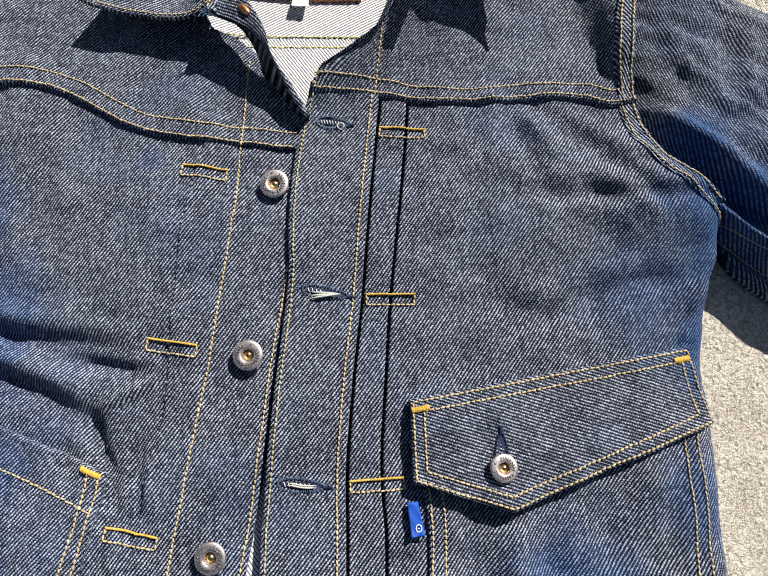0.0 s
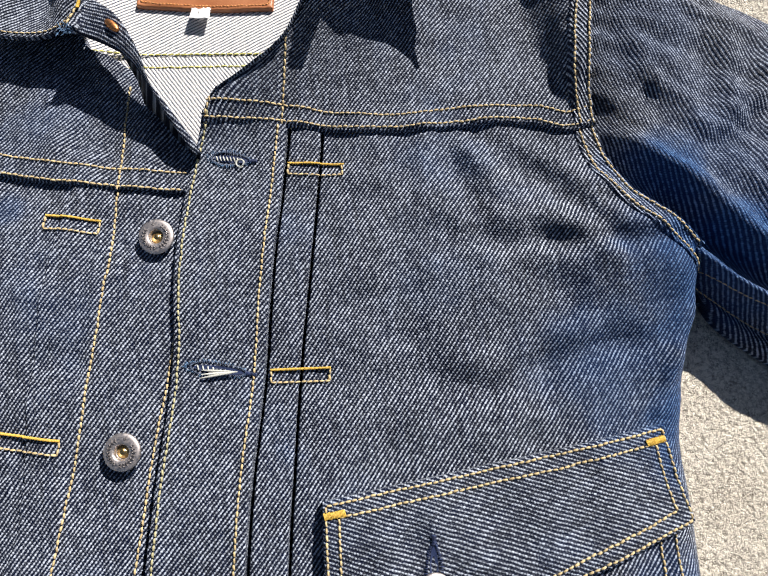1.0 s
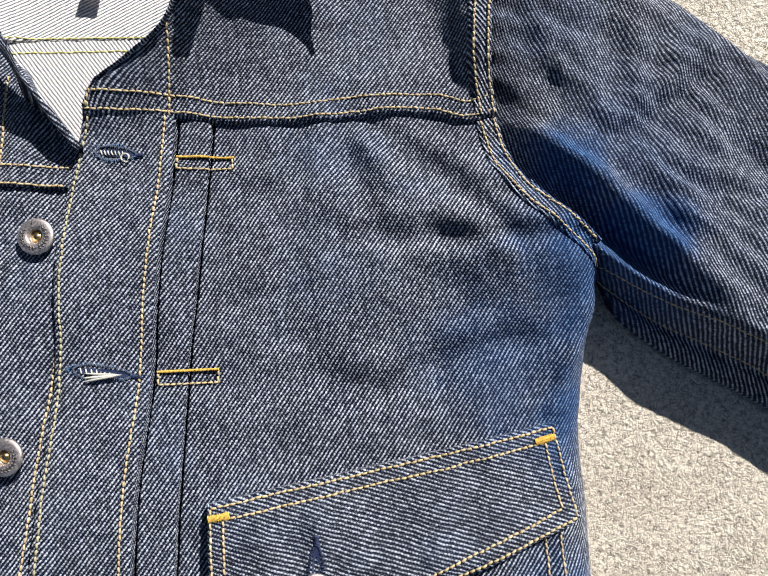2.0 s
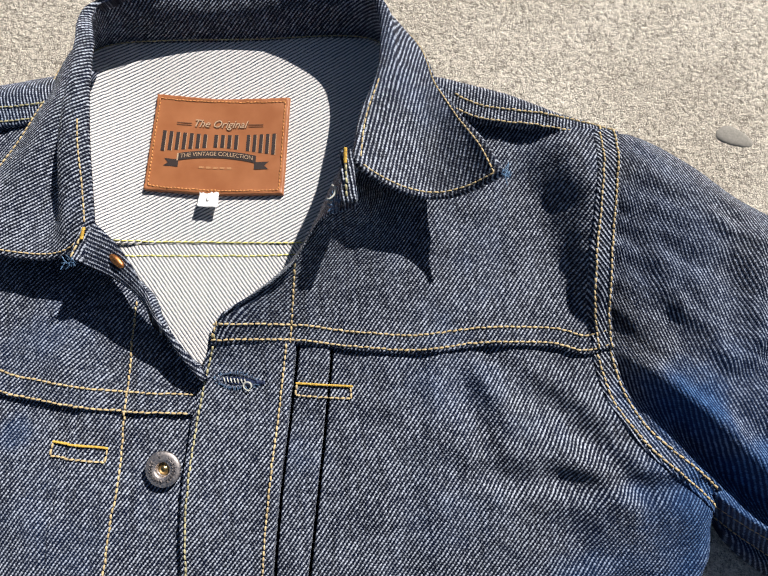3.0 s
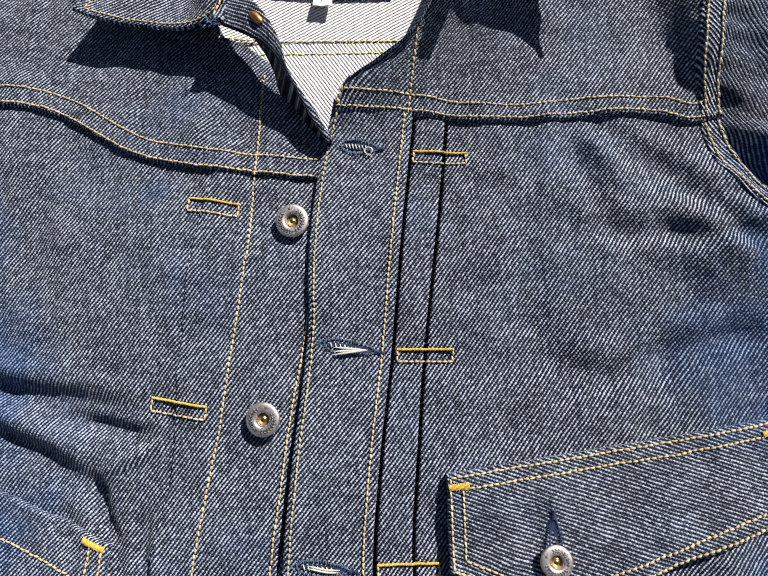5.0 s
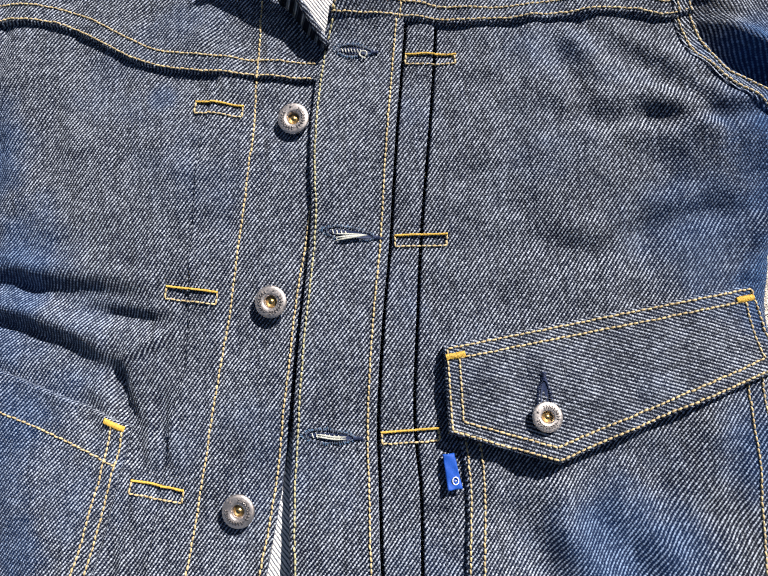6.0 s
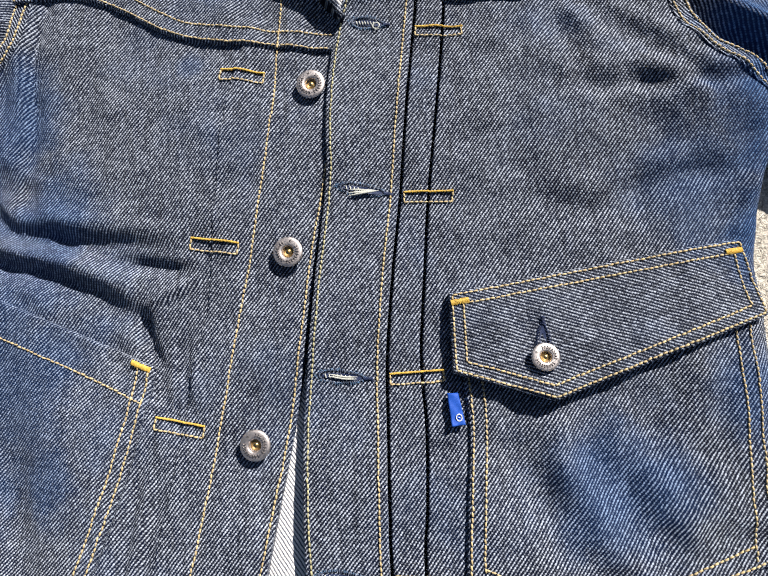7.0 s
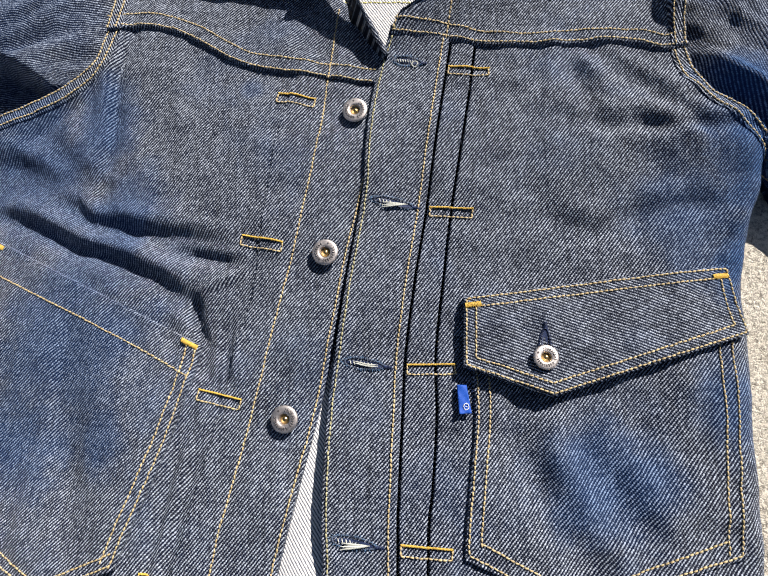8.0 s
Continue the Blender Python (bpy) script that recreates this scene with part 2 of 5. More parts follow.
def beside(points, distance):
    """The same line, shifted to its left by a distance in plan."""
    p = np.array(points, float)
    d = np.gradient(p, axis=0)
    d /= np.linalg.norm(d, axis=1)[:, None] + 1e-12
    return p + distance * np.stack([-d[:, 1], d[:, 0]], 1)


def length(points):
    return float(np.linalg.norm(np.diff(np.array(points), axis=0), axis=1).sum())


def mesh_part(name, verts, faces, material, parent=None, label="", uv=None, smooth=True):
    data = bpy.data.meshes.new(name)
    data.from_pydata([tuple(v) for v in verts], [], [tuple(f) for f in faces])
    if uv is not None:
        layer = data.uv_layers.new(name="cloth")
        index = np.zeros(len(data.loops), np.int32)
        data.loops.foreach_get("vertex_index", index)
        layer.data.foreach_set("uv", np.array(uv, np.float32)[index].ravel())
    data.materials.append(material)
    data.polygons.foreach_set("use_smooth", [smooth] * len(data.polygons))
    ob = new(name, data)
    ob.parent = parent
    return tagged(ob, label)


def spots_along(size, step, edge=(0, 0.0004, 0.0009, 0.0016, 0.0026, 0.0042)):
    """Fractions from 0 to 1 over a size in metres, closer together at both ends."""
    e = np.array(edge) / size
    e = e[e < 0.4]
    inner = np.linspace(e[-1], 1 - e[-1], max(3, int(size * (1 - 2 * e[-1]) / step) + 1))
    return np.concatenate([e[:-1], inner, (1 - e[:-1])[::-1]])


def grid_faces(rows, cols):
    i = np.arange(rows * cols).reshape(rows, cols)
    return np.stack([i[:-1, :-1], i[:-1, 1:], i[1:, 1:], i[1:, :-1]], -1).reshape(-1, 4)


def rim_of(rows, cols):
    i = np.arange(rows * cols).reshape(rows, cols)
    return np.concatenate([i[0, :-1], i[:-1, -1], i[-1, :0:-1], i[:0:-1, 0]])


def sheet(name, left, right, bottom, top, height, material, parent, label="", step=0.003, skirt=0.004, lip=0.0014, grain=0.0, floor_z=None, drift=None):
    """A panel of cloth: four edge lines in plan, a height over each place, rounded edges and a turned-down rim."""
    wide = 0.5 * (length(bottom) + length(top))
    tall = 0.5 * (length(left) + length(right))
    us, vs = spots_along(wide, step), spots_along(tall, step)

    def on(line, at):
        p = np.array(line, float)
        run = np.concatenate([[0], np.cumsum(np.linalg.norm(np.diff(p, axis=0), axis=1))])
        return np.stack([np.interp(at * run[-1], run, p[:, k]) for k in range(2)], 1)

    L, R, B, T = on(left, vs), on(right, vs), on(bottom, us), on(top, us)
    u, v = us[None, :, None], vs[:, None, None]
    p = (1 - u) * L[:, None] + u * R[:, None] + (1 - v) * B[None] + v * T[None]
    p -= (1 - u) * (1 - v) * B[0] + u * (1 - v) * B[-1] + (1 - u) * v * T[0] + u * v * T[-1]
    x, y = p[..., 0], p[..., 1]
    d = np.minimum(np.minimum(us, 1 - us)[None, :] * wide, np.minimum(vs, 1 - vs)[:, None] * tall)
    drop = lip - np.sqrt(np.maximum(lip ** 2 - np.maximum(lip - d, 0) ** 2, 0))
    rope = (0.00030 * np.sin(x * 900 + y * 700) + 0.00022 * np.sin(x * 1730 - y * 1510 + 1.0)) * np.exp(-d / 0.005)
    z = height(x, y) - drop + rope
    flat = np.stack([x, y, z], -1).reshape(-1, 3)
    c, s = math.cos(radians(grain)), math.sin(radians(grain))
    laid = flat[:, :2] if drift is None else flat[:, :2] + drift(flat[:, 0], flat[:, 1])
    uv = np.stack([laid[:, 0] * c + laid[:, 1] * s, laid[:, 1] * c - laid[:, 0] * s], 1)
    faces = grid_faces(*x.shape)
    rim = rim_of(*x.shape)
    low = flat[rim].copy()
    low[:, 2] = floor_z if floor_z is not None else low[:, 2] - skirt
    k = len(flat) + np.arange(len(rim))
    side = np.stack([np.roll(rim, -1), rim, k, np.roll(k, -1)], 1)
    ahead = np.roll(uv[rim], -1, axis=0) - np.roll(uv[rim], 1, axis=0)
    ahead /= np.linalg.norm(ahead, axis=1)[:, None] + 1e-12
    uv_low = uv[rim] + np.stack([ahead[:, 1], -ahead[:, 0]], 1) * (flat[rim, 2] - low[:, 2])[:, None]
    return mesh_part(name, np.concatenate([flat, low]), np.concatenate([faces, side]), material, parent, label, np.concatenate([uv, uv_low]))


def capsule(a, b, up, wide, high, sides=6):
    """One short length of thread between two points: rings narrow at the ends."""
    a, b, up = np.array(a, float), np.array(b, float), np.array(up, float)
    along = b - a
    across = np.cross(along, up)
    across /= np.linalg.norm(across) + 1e-12
    verts, faces = [], []
    for t, r, sink in ((0.0, 0.45, -0.5), (0.16, 0.95, 0.0), (0.5, 1.0, 0.15), (0.84, 0.95, 0.0), (1.0, 0.45, -0.5)):
        for k in range(sides):
            w = 2 * math.pi * k / sides
            verts.append(a + along * t + across * math.cos(w) * wide * r + up * (math.sin(w) * high * r + sink * high))
    for j in range(4):
        for k in range(sides):
            faces.append((j * sides + k, j * sides + (k + 1) % sides, (j + 1) * sides + (k + 1) % sides, (j + 1) * sides + k))
    return verts, faces


def join(pieces):
    verts, faces, base = [], [], 0
    for v, f in pieces:
        verts.extend(v)
        faces.extend([tuple(i + base for i in q) for q in f])
        base += len(v)
    return verts, faces


def stitches(line, height, material, parent, pitch=0.0029, gap=0.0004, wide=0.00054, name="topstitch", label="", wobble=0.00015):
    """A row of single stitches along a line in plan, lying on the given height."""
    count = max(2, int(round(length(line) / pitch)))
    p = curve(line, count + 1, sharp=True)
    rng = random.Random(int(1e5 * abs(p[0, 0]) + 1e4 * abs(p[-1, 1])) + count)
    pieces = []
    for a, b in zip(p[:-1], p[1:]):
        d = (b - a) / (np.linalg.norm(b - a) + 1e-12)
        n = np.array([-d[1], d[0]])
        a2 = a + d * gap / 2 + n * rng.gauss(0, wobble)
        b2 = b - d * gap / 2 + n * (rng.gauss(0, wobble) + wide * 0.35)
        za, zb = height(np.array([a2[0], b2[0]]), np.array([a2[1], b2[1]]))
        pieces.append(capsule((*a2, za + wide * 0.55), (*b2, zb + wide * 0.55), (0, 0, 1), wide * rng.uniform(0.9, 1.12), wide))
    verts, faces = join(pieces)
    return mesh_part(name, verts, faces, material, parent, label)


def satin(a, b, height, material, parent, wide=0.0011, name="bartack", label="", step=0.00055):
    """A dense bar of thread laid crosswise from a to b."""
    a, b = np.array(a, float), np.array(b, float)
    d = (b - a) / np.linalg.norm(b - a)
    n = np.array([-d[1], d[0]])
    rng = random.Random(int(1e5 * abs(a[0])) + 7)
    pieces = []
    for k in range(int(np.linalg.norm(b - a) / step) + 1):
        c = a + d * k * step
        w = wide * rng.uniform(0.88, 1.12)
        p, q = c - n * w + d * 0.0003, c + n * w
        z = height(np.array([c[0]]), np.array([c[1]]))[0] + 0.0007
        pieces.append(capsule((*p, z), (*q, z), (0, 0, 1), step * 0.62, 0.00055))
    verts, faces = join(pieces)
    return mesh_part(name, verts, faces, material, parent, label)


def tube(points, radius, sides=6, taper=0.3):
    p = np.array(points, float)
    verts, faces = [], []
    for i, c in enumerate(p):
        t = p[min(i + 1, len(p) - 1)] - p[max(i - 1, 0)]
        t /= np.linalg.norm(t) + 1e-12
        a = np.cross(t, (0.3, 0.2, 0.93))
        a /= np.linalg.norm(a) + 1e-12
        b = np.cross(t, a)
        s = i / (len(p) - 1)
        r = radius * (taper + (1 - taper) * min(1.0, 4 * s, 4 * (1 - s)))
        for k in range(sides):
            w = 2 * math.pi * k / sides
            verts.append(c + r * (a * math.cos(w) + b * math.sin(w)))
    for j in range(len(p) - 1):
        for k in range(sides):
            faces.append((j * sides + k, j * sides + (k + 1) % sides, (j + 1) * sides + (k + 1) % sides, (j + 1) * sides + k))
    return verts, faces


def lathe(profile, count=40):
    verts, faces = [], []
    for r, z in profile:
        for k in range(count):
            w = 2 * math.pi * k / count
            verts.append((r * math.cos(w), r * math.sin(w), z))
    for j in range(len(profile) - 1):
        for k in range(count):
            faces.append((j * count + k, j * count + (k + 1) % count, (j + 1) * count + (k + 1) % count, (j + 1) * count + k))
    return verts, faces


def joint(name, parent, label=""):
    ob = new(name)
    ob.empty_display_size = 0.01
    ob.parent = parent
    return tagged(ob, label)


# ---------------------------------------------------------------- the ground
def far_spots(a, b, step, reach):
    inner = np.arange(a, b + step / 2, step)
    out = step * np.cumsum(1.35 ** np.arange(1, 60))
    out = out[out < reach]
    return np.concatenate([a - out[::-1], inner, b + out])


def ripple(x, y, scale, seed, rounds=6):
    rng = random.Random(seed)
    z = 0 * x
    for k in range(rounds):
        w, f, ph = rng.uniform(0, 6.283), rng.uniform(0.7, 1.5) / scale, rng.uniform(0, 6.283)
        z = z + np.sin(6.283 * f * (x * math.cos(w) + y * math.sin(w)) + ph + 1.1 * np.sin(6.283 * f * 0.7 * (y * math.cos(w) - x * math.sin(w))))
    return z / rounds


def build_ground():
    xs, ys = far_spots(-0.55, 0.65, 0.004, 60), far_spots(-0.45, 0.75, 0.004, 60)
    x, y = np.meshgrid(xs, ys)
    near = np.exp(-np.maximum(np.hypot(x, y) - 1.2, 0) * 4)
    z = near * (0.0006 * ripple(x, y, 0.017, 3) + 0.0008 * ripple(x, y, 0.09, 4)) - 0.0008
    v = np.stack([x, y, z], -1).reshape(-1, 3)
    ob = mesh_part("ground", v, grid_faces(*x.shape), CONCRETE)
    return tagged(ob, "rough sunlit weathered concrete pavement with fine grit", "pavement", kind="structure")


build_ground()


def build_pebble():
    """A smooth flat stone sunk in the concrete: only its worn top shows."""
    rng = random.Random(8)
    count, rings = 36, 7
    wobble = [1 + 0.10 * math.sin(2 * w + 0.6) + 0.07 * math.sin(3 * w + 2.0) + rng.gauss(0, 0.012) for w in np.linspace(0, 2 * math.pi, count, endpoint=False)]
    verts, faces = [], []
    for j in range(rings):
        s = 1 - j / rings
        for k in range(count):
            w = 2 * math.pi * k / count
            verts.append((0.0125 * s * wobble[k] * math.cos(w), 0.0070 * s * wobble[k] * math.sin(w), -0.0016 + 0.0030 * math.sqrt(max(0.0, 1 - s ** 4))))
    verts.append((0, 0, 0.0014))
    for j in range(rings - 1):
        for k in range(count):
            faces.append((j * count + k, j * count + (k + 1) % count, (j + 1) * count + (k + 1) % count, (j + 1) * count + k))
    faces += [((rings - 1) * count + k, (rings - 1) * count + (k + 1) % count, rings * count) for k in range(count)]
    ob = mesh_part("pebble", verts, faces, STONE)
    ob.matrix_basis = pose(0.2755, 0.3790, -0.0013, 0, 0, -32)
    return tagged(ob, "smooth grey pebble sunk in the rough concrete", "pebble")


build_pebble()


# ---------------------------------------------------------------- the jacket's lines in plan
N = 160
PUFF = (-0.100, 0.195, 0.078, 0.100, 0.0100)   # the button side's chest stands off the ground: place, reach, height


def puff(x, y):
    cx, cy, sx, sy, high = PUFF
    return high * np.exp(-((x - cx) / sx) ** 2 - ((y - cy) / sy) ** 2)


def settle(points):
    """Lines laid out flat, drawn in to where they lie on the raised chest."""
    p = np.array(points, float)
    lift = puff(p[..., 0], p[..., 1]) / 0.29
    return p - (p - np.array([0.0, 0.06])) * lift[..., None]


PLACKET_L = curve([(-0.066, -0.160), (-0.065, -0.076), (-0.066, -0.043), (-0.065, 0.014), (-0.059, 0.062), (-0.053, 0.104), (-0.044, 0.162), (-0.042, 0.194), (-0.038, 0.231), (-0.033, 0.258), (-0.025, 0.282)], N)
PLEAT_A = curve([(-0.020, -0.160), (-0.021, -0.058), (-0.020, -0.029), (-0.018, 0.014), (-0.016, 0.053), (-0.009, 0.104), (-0.002, 0.147), (0.003, 0.182), (0.010, 0.230), (0.018, 0.280)], N)
PLEAT_B = curve([(-0.004, -0.160), (-0.003, -0.058), (0.000, -0.028), (0.003, 0.014), (0.003, 0.053), (0.009, 0.104), (0.015, 0.150), (0.027, 0.222), (0.035, 0.278)], N)
ARM_R = [(0.2235, 0.185), (0.208, 0.200), (0.194, 0.213), (0.184, 0.226), (0.179, 0.238), (0.176, 0.262)]
SIDE_R = [(0.189, -0.160), (0.194, -0.060), (0.198, 0.010), (0.202, 0.060), (0.206, 0.105), (0.212, 0.138), (0.221, 0.165), (0.2235, 0.185)]
YOKE_R = curve([(-0.027, 0.276), (0.015, 0.2735), (0.045, 0.268), (0.078, 0.264), (0.110, 0.2655), (0.143, 0.263), (0.160, 0.258), (0.1765, 0.2605)], N)
UNDER_EDGE = settle(curve([(-0.109, -0.160), (-0.0935, -0.079), (-0.082, -0.030), (-0.070, 0.020), (-0.060, 0.074), (-0.053, 0.119), (-0.044, 0.160), (-0.036, 0.200), (-0.026, 0.255)], N))
UNDER_SEAM = settle(curve([(-0.152, -0.160), (-0.134, -0.079), (-0.129, -0.053), (-0.117, -0.002), (-0.109, 0.035), (-0.099, 0.085), (-0.091, 0.125), (-0.080, 0.185), (-0.074, 0.222), (-0.071, 0.252)], N))
ARM_L = [(-0.362, 0.222), (-0.300, 0.2395), (-0.271, 0.251), (-0.257, 0.260), (-0.246, 0.271), (-0.238, 0.298)]
SIDE_L = [(-0.318, -0.160), (-0.332, -0.030), (-0.340, 0.050), (-0.346, 0.120), (-0.352, 0.170), (-0.360, 0.205), (-0.362, 0.222)]
YOKE_L = settle(curve([(-0.239, 0.2945), (-0.211, 0.2955), (-0.179, 0.2875), (-0.140, 0.2645), (-0.111, 0.2565), (-0.071, 0.2485), (-0.027, 0.2415)], N))
NECK_R = [(-0.026, 0.276), (-0.018, 0.290), (0.003, 0.301), (0.021, 0.313), (0.037, 0.332), (0.053, 0.338)]
NECK_L = [(-0.027, 0.241), (-0.0288, 0.261), (-0.0406, 0.2737), (-0.0498, 0.2919), (-0.0574, 0.3060), (-0.0742, 0.3209), (-0.086, 0.327)]

# soft swellings of the cloth: place, reach, height
SWELLS = [
    (0.186, 0.195, 0.042, 0.036, 0.015), (0.105, 0.205, 0.065, 0.065, 0.008), (0.140, 0.252, 0.035, 0.022, -0.001),
    (0.118, 0.004, 0.030, 0.034, -0.007), (0.050, -0.030, 0.030, 0.050, 0.003), (0.140, 0.345, 0.030, 0.045, -0.006), (-0.268, -0.010, 0.048, 0.050, -0.011),
    (-0.225, 0.280, 0.060, 0.050, 0.007), (-0.185, 0.066, 0.045, 0.045, -0.007), (0.190, 0.095, 0.030, 0.035, -0.006),
    (-0.175, 0.190, 0.045, 0.050, 0.002), (-0.022, 0.294, 0.030, 0.017, 0.012),
]
# creases: from, to, half width, depth (minus: a ridge)
CREASES_R = [
    (0.096, 0.256, 0.106, 0.214, 0.0060, 0.0027), (0.118, 0.254, 0.166, 0.198, 0.0060, 0.0036), (0.106, 0.256, 0.118, 0.232, 0.0050, -0.0020),
    (0.104, 0.211, 0.196, 0.193, 0.0050, 0.0033), (0.120, 0.220, 0.180, 0.204, 0.0060, -0.0017), (0.132, 0.256, 0.172, 0.216, 0.0050, -0.0023),
    (0.030, 0.138, 0.120, 0.132, 0.0080, 0.0017), (0.110, 0.135, 0.205, 0.160, 0.0080, 0.0022), (0.205, 0.155, 0.190, 0.118, 0.0060, -0.0033),
    ]
CREASES_L = [
    (-0.220, 0.282, -0.228, 0.214, 0.0045, 0.0040), (-0.228, 0.214, -0.230, 0.160, 0.0060, 0.0026),
    (-0.250, 0.245, -0.300, 0.205, 0.0080, 0.0034), (-0.290, 0.190, -0.240, 0.165, 0.0070, 0.0020),
    (-0.250, 0.060, -0.225, -0.050, 0.0140, 0.0050),
]
# steps where the cloth tucks under itself: from, to, half width, height; the higher side lies to the left of the way
TUCKS = [
    (-0.172, 0.078, -0.150, 0.046, 0.0060, 0.0016), (-0.270, 0.215, -0.235, 0.175, 0.0080, 0.0016),
    (0.112, 0.256, 0.168, 0.196, 0.0050, -0.0013), (0.102, 0.212, 0.200, 0.192, 0.0050, 0.0016), (0.100, 0.135, 0.206, 0.152, 0.0060, 0.0012), (0.092, 0.262, 0.104, 0.212, 0.0050, -0.0012),
]
# long bent folds: half width, depth, step from one side to the other, line
FOLDS = [
    (0.0065, 0.0048, 0.0050, [(-0.3300, 0.162), (-0.3065, 0.156), (-0.2865, 0.150), (-0.2670, 0.140), (-0.2480, 0.131), (-0.2295, 0.126), (-0.2150, 0.121), (-0.1965, 0.112), (-0.1780, 0.103), (-0.1640, 0.093), (-0.1550, 0.086)]),
    (0.0065, 0.0046, 0.0042, [(-0.2620, 0.166), (-0.2500, 0.159), (-0.2390, 0.149), (-0.2130, 0.143), (-0.1880, 0.138), (-0.1600, 0.133), (-0.1400, 0.129)]),
    (0.0042, 0.0046, 0.0022, [(-0.1780, 0.126), (-0.1690, 0.123), (-0.1480, 0.119), (-0.1270, 0.113)]),
    (0.0028, -0.0016, 0.0018, [(-0.1560, 0.091), (-0.1490, 0.095), (-0.1340, 0.101), (-0.1160, 0.110)]),
    (0.0090, 0.0020, 0.0030, [(-0.3400, 0.204), (-0.3150, 0.199), (-0.2950, 0.192), (-0.2790, 0.180), (-0.2640, 0.165)]),
]
FOLDS_LOW = [
    (0.0050, 0.0046, 0.0024, [(-0.1560, 0.100), (-0.1560, 0.080), (-0.1480, 0.060), (-0.1400, 0.030)]),
    (0.0048, 0.0042, 0.0020, [(-0.1300, 0.075), (-0.1320, 0.055), (-0.1290, 0.030)]),
    (0.0042, 0.0052, 0.0, [(-0.160, 0.004), (-0.162, -0.011), (-0.168, -0.045), (-0.176, -0.085), (-0.186, -0.130)]),
    (0.0038, 0.0046, 0.0, [(-0.147, 0.004), (-0.149, -0.013), (-0.155, -0.040), (-0.162, -0.070), (-0.172, -0.120)]),
    (0.0042, -0.0028, 0.0, [(-0.155, -0.012), (-0.163, -0.050), (-0.175, -0.110)]),
    (0.0120, 0.0030, 0.0046, [(0.058, 0.018), (0.061, 0.004), (0.066, -0.018), (0.080, -0.044), (0.098, -0.066)]),
    (0.0110, 0.0018, 0.0038, [(0.094, 0.012), (0.100, -0.006), (0.112, -0.028), (0.128, -0.052)]),
    (0.0026, 0.0012, 0.0, [(-0.082, 0.225), (-0.084, 0.207), (-0.091, 0.149), (-0.096, 0.120)]),
]


def crease(x, y, rows):
    z = 0 * x
    for ax, ay, bx, by, w, deep in rows:
        dx, dy = bx - ax, by - ay
        size = math.hypot(dx, dy)
        t = ((x - ax) * dx + (y - ay) * dy) / size ** 2
        side = ((x - ax) * dy - (y - ay) * dx) / size
        bow = 0.05 * size * np.sin(3.0 * t + ax * 40)
        off = side + bow
        fade = np.exp(-np.maximum(np.maximum(-t, t - 1), 0) ** 2 * 14) * (0.55 + 0.45 * np.sin(np.clip(t, 0, 1) * 3.14))
        z = z - deep * fade * (np.exp(-(off / w) ** 2) - 0.45 * np.exp(-((off - 1.9 * w) / (1.3 * w)) ** 2))
    return z


def bent(x, y, rows):
    """Valleys (minus: ridges) along bent lines, fading at both ends."""
    z = 0 * x
    for w, deep, step, points in rows:
        p = curve(points, 70)
        d = np.gradient(p, axis=0)
        d /= np.linalg.norm(d, axis=1)[:, None]
        far = (x[..., None] - p[:, 0]) ** 2 + (y[..., None] - p[:, 1]) ** 2
        k = far.argmin(-1)
        side = (x - p[k, 0]) * d[k, 1] - (y - p[k, 1]) * d[k, 0]
        ends = np.sqrt(np.clip(far.min(-1) - side ** 2, 0, None))
        fade = np.sin(np.clip((k + 4) / 77, 0, 1) * math.pi) ** 0.6 * np.exp(-(ends / 0.008) ** 2)
        off = side / w
        z = z - fade * (deep * np.exp(-off ** 2) + step * off * np.exp(0.5 - off ** 2 / 2))
    return z


def wrinkles(x, y, angle, scale, seed):
    """Fine irregular puckers drawn out along one direction."""
    rng = random.Random(seed)
    c, s = math.cos(radians(angle)), math.sin(radians(angle))
    u, v = x * c + y * s, y * c - x * s
    z = 0 * x
    for k in range(5):
        f = 2 * math.pi * rng.uniform(0.7, 1.7) / scale
        tilt = rng.uniform(-0.3, 0.3)
        a, b, d, e = (rng.uniform(0, 6.283) for _ in range(4))
        z = z + np.sin(f * (v + tilt * u) + a + 1.5 * np.sin(0.22 * f * u + b) + 0.9 * np.sin(0.4 * f * v + d)) * (0.5 + 0.5 * np.sin(0.2 * f * u + e + 0.1 * f * v))
    return 0.36 * z


def tuck(x, y, rows):
    z = 0 * x
    for ax, ay, bx, by, w, high in rows:
        dx, dy = bx - ax, by - ay
        size = math.hypot(dx, dy)
        t = ((x - ax) * dx + (y - ay) * dy) / size ** 2
        off = (((x - ax) * dy - (y - ay) * dx) / size + 0.06 * size * np.sin(2.6 * t + ay * 50)) / w
        fade = np.exp(-np.maximum(np.maximum(-t, t - 1), 0) ** 2 * 20)
        z = z - high * fade * off * np.exp(0.5 - off ** 2 / 2)
    return z


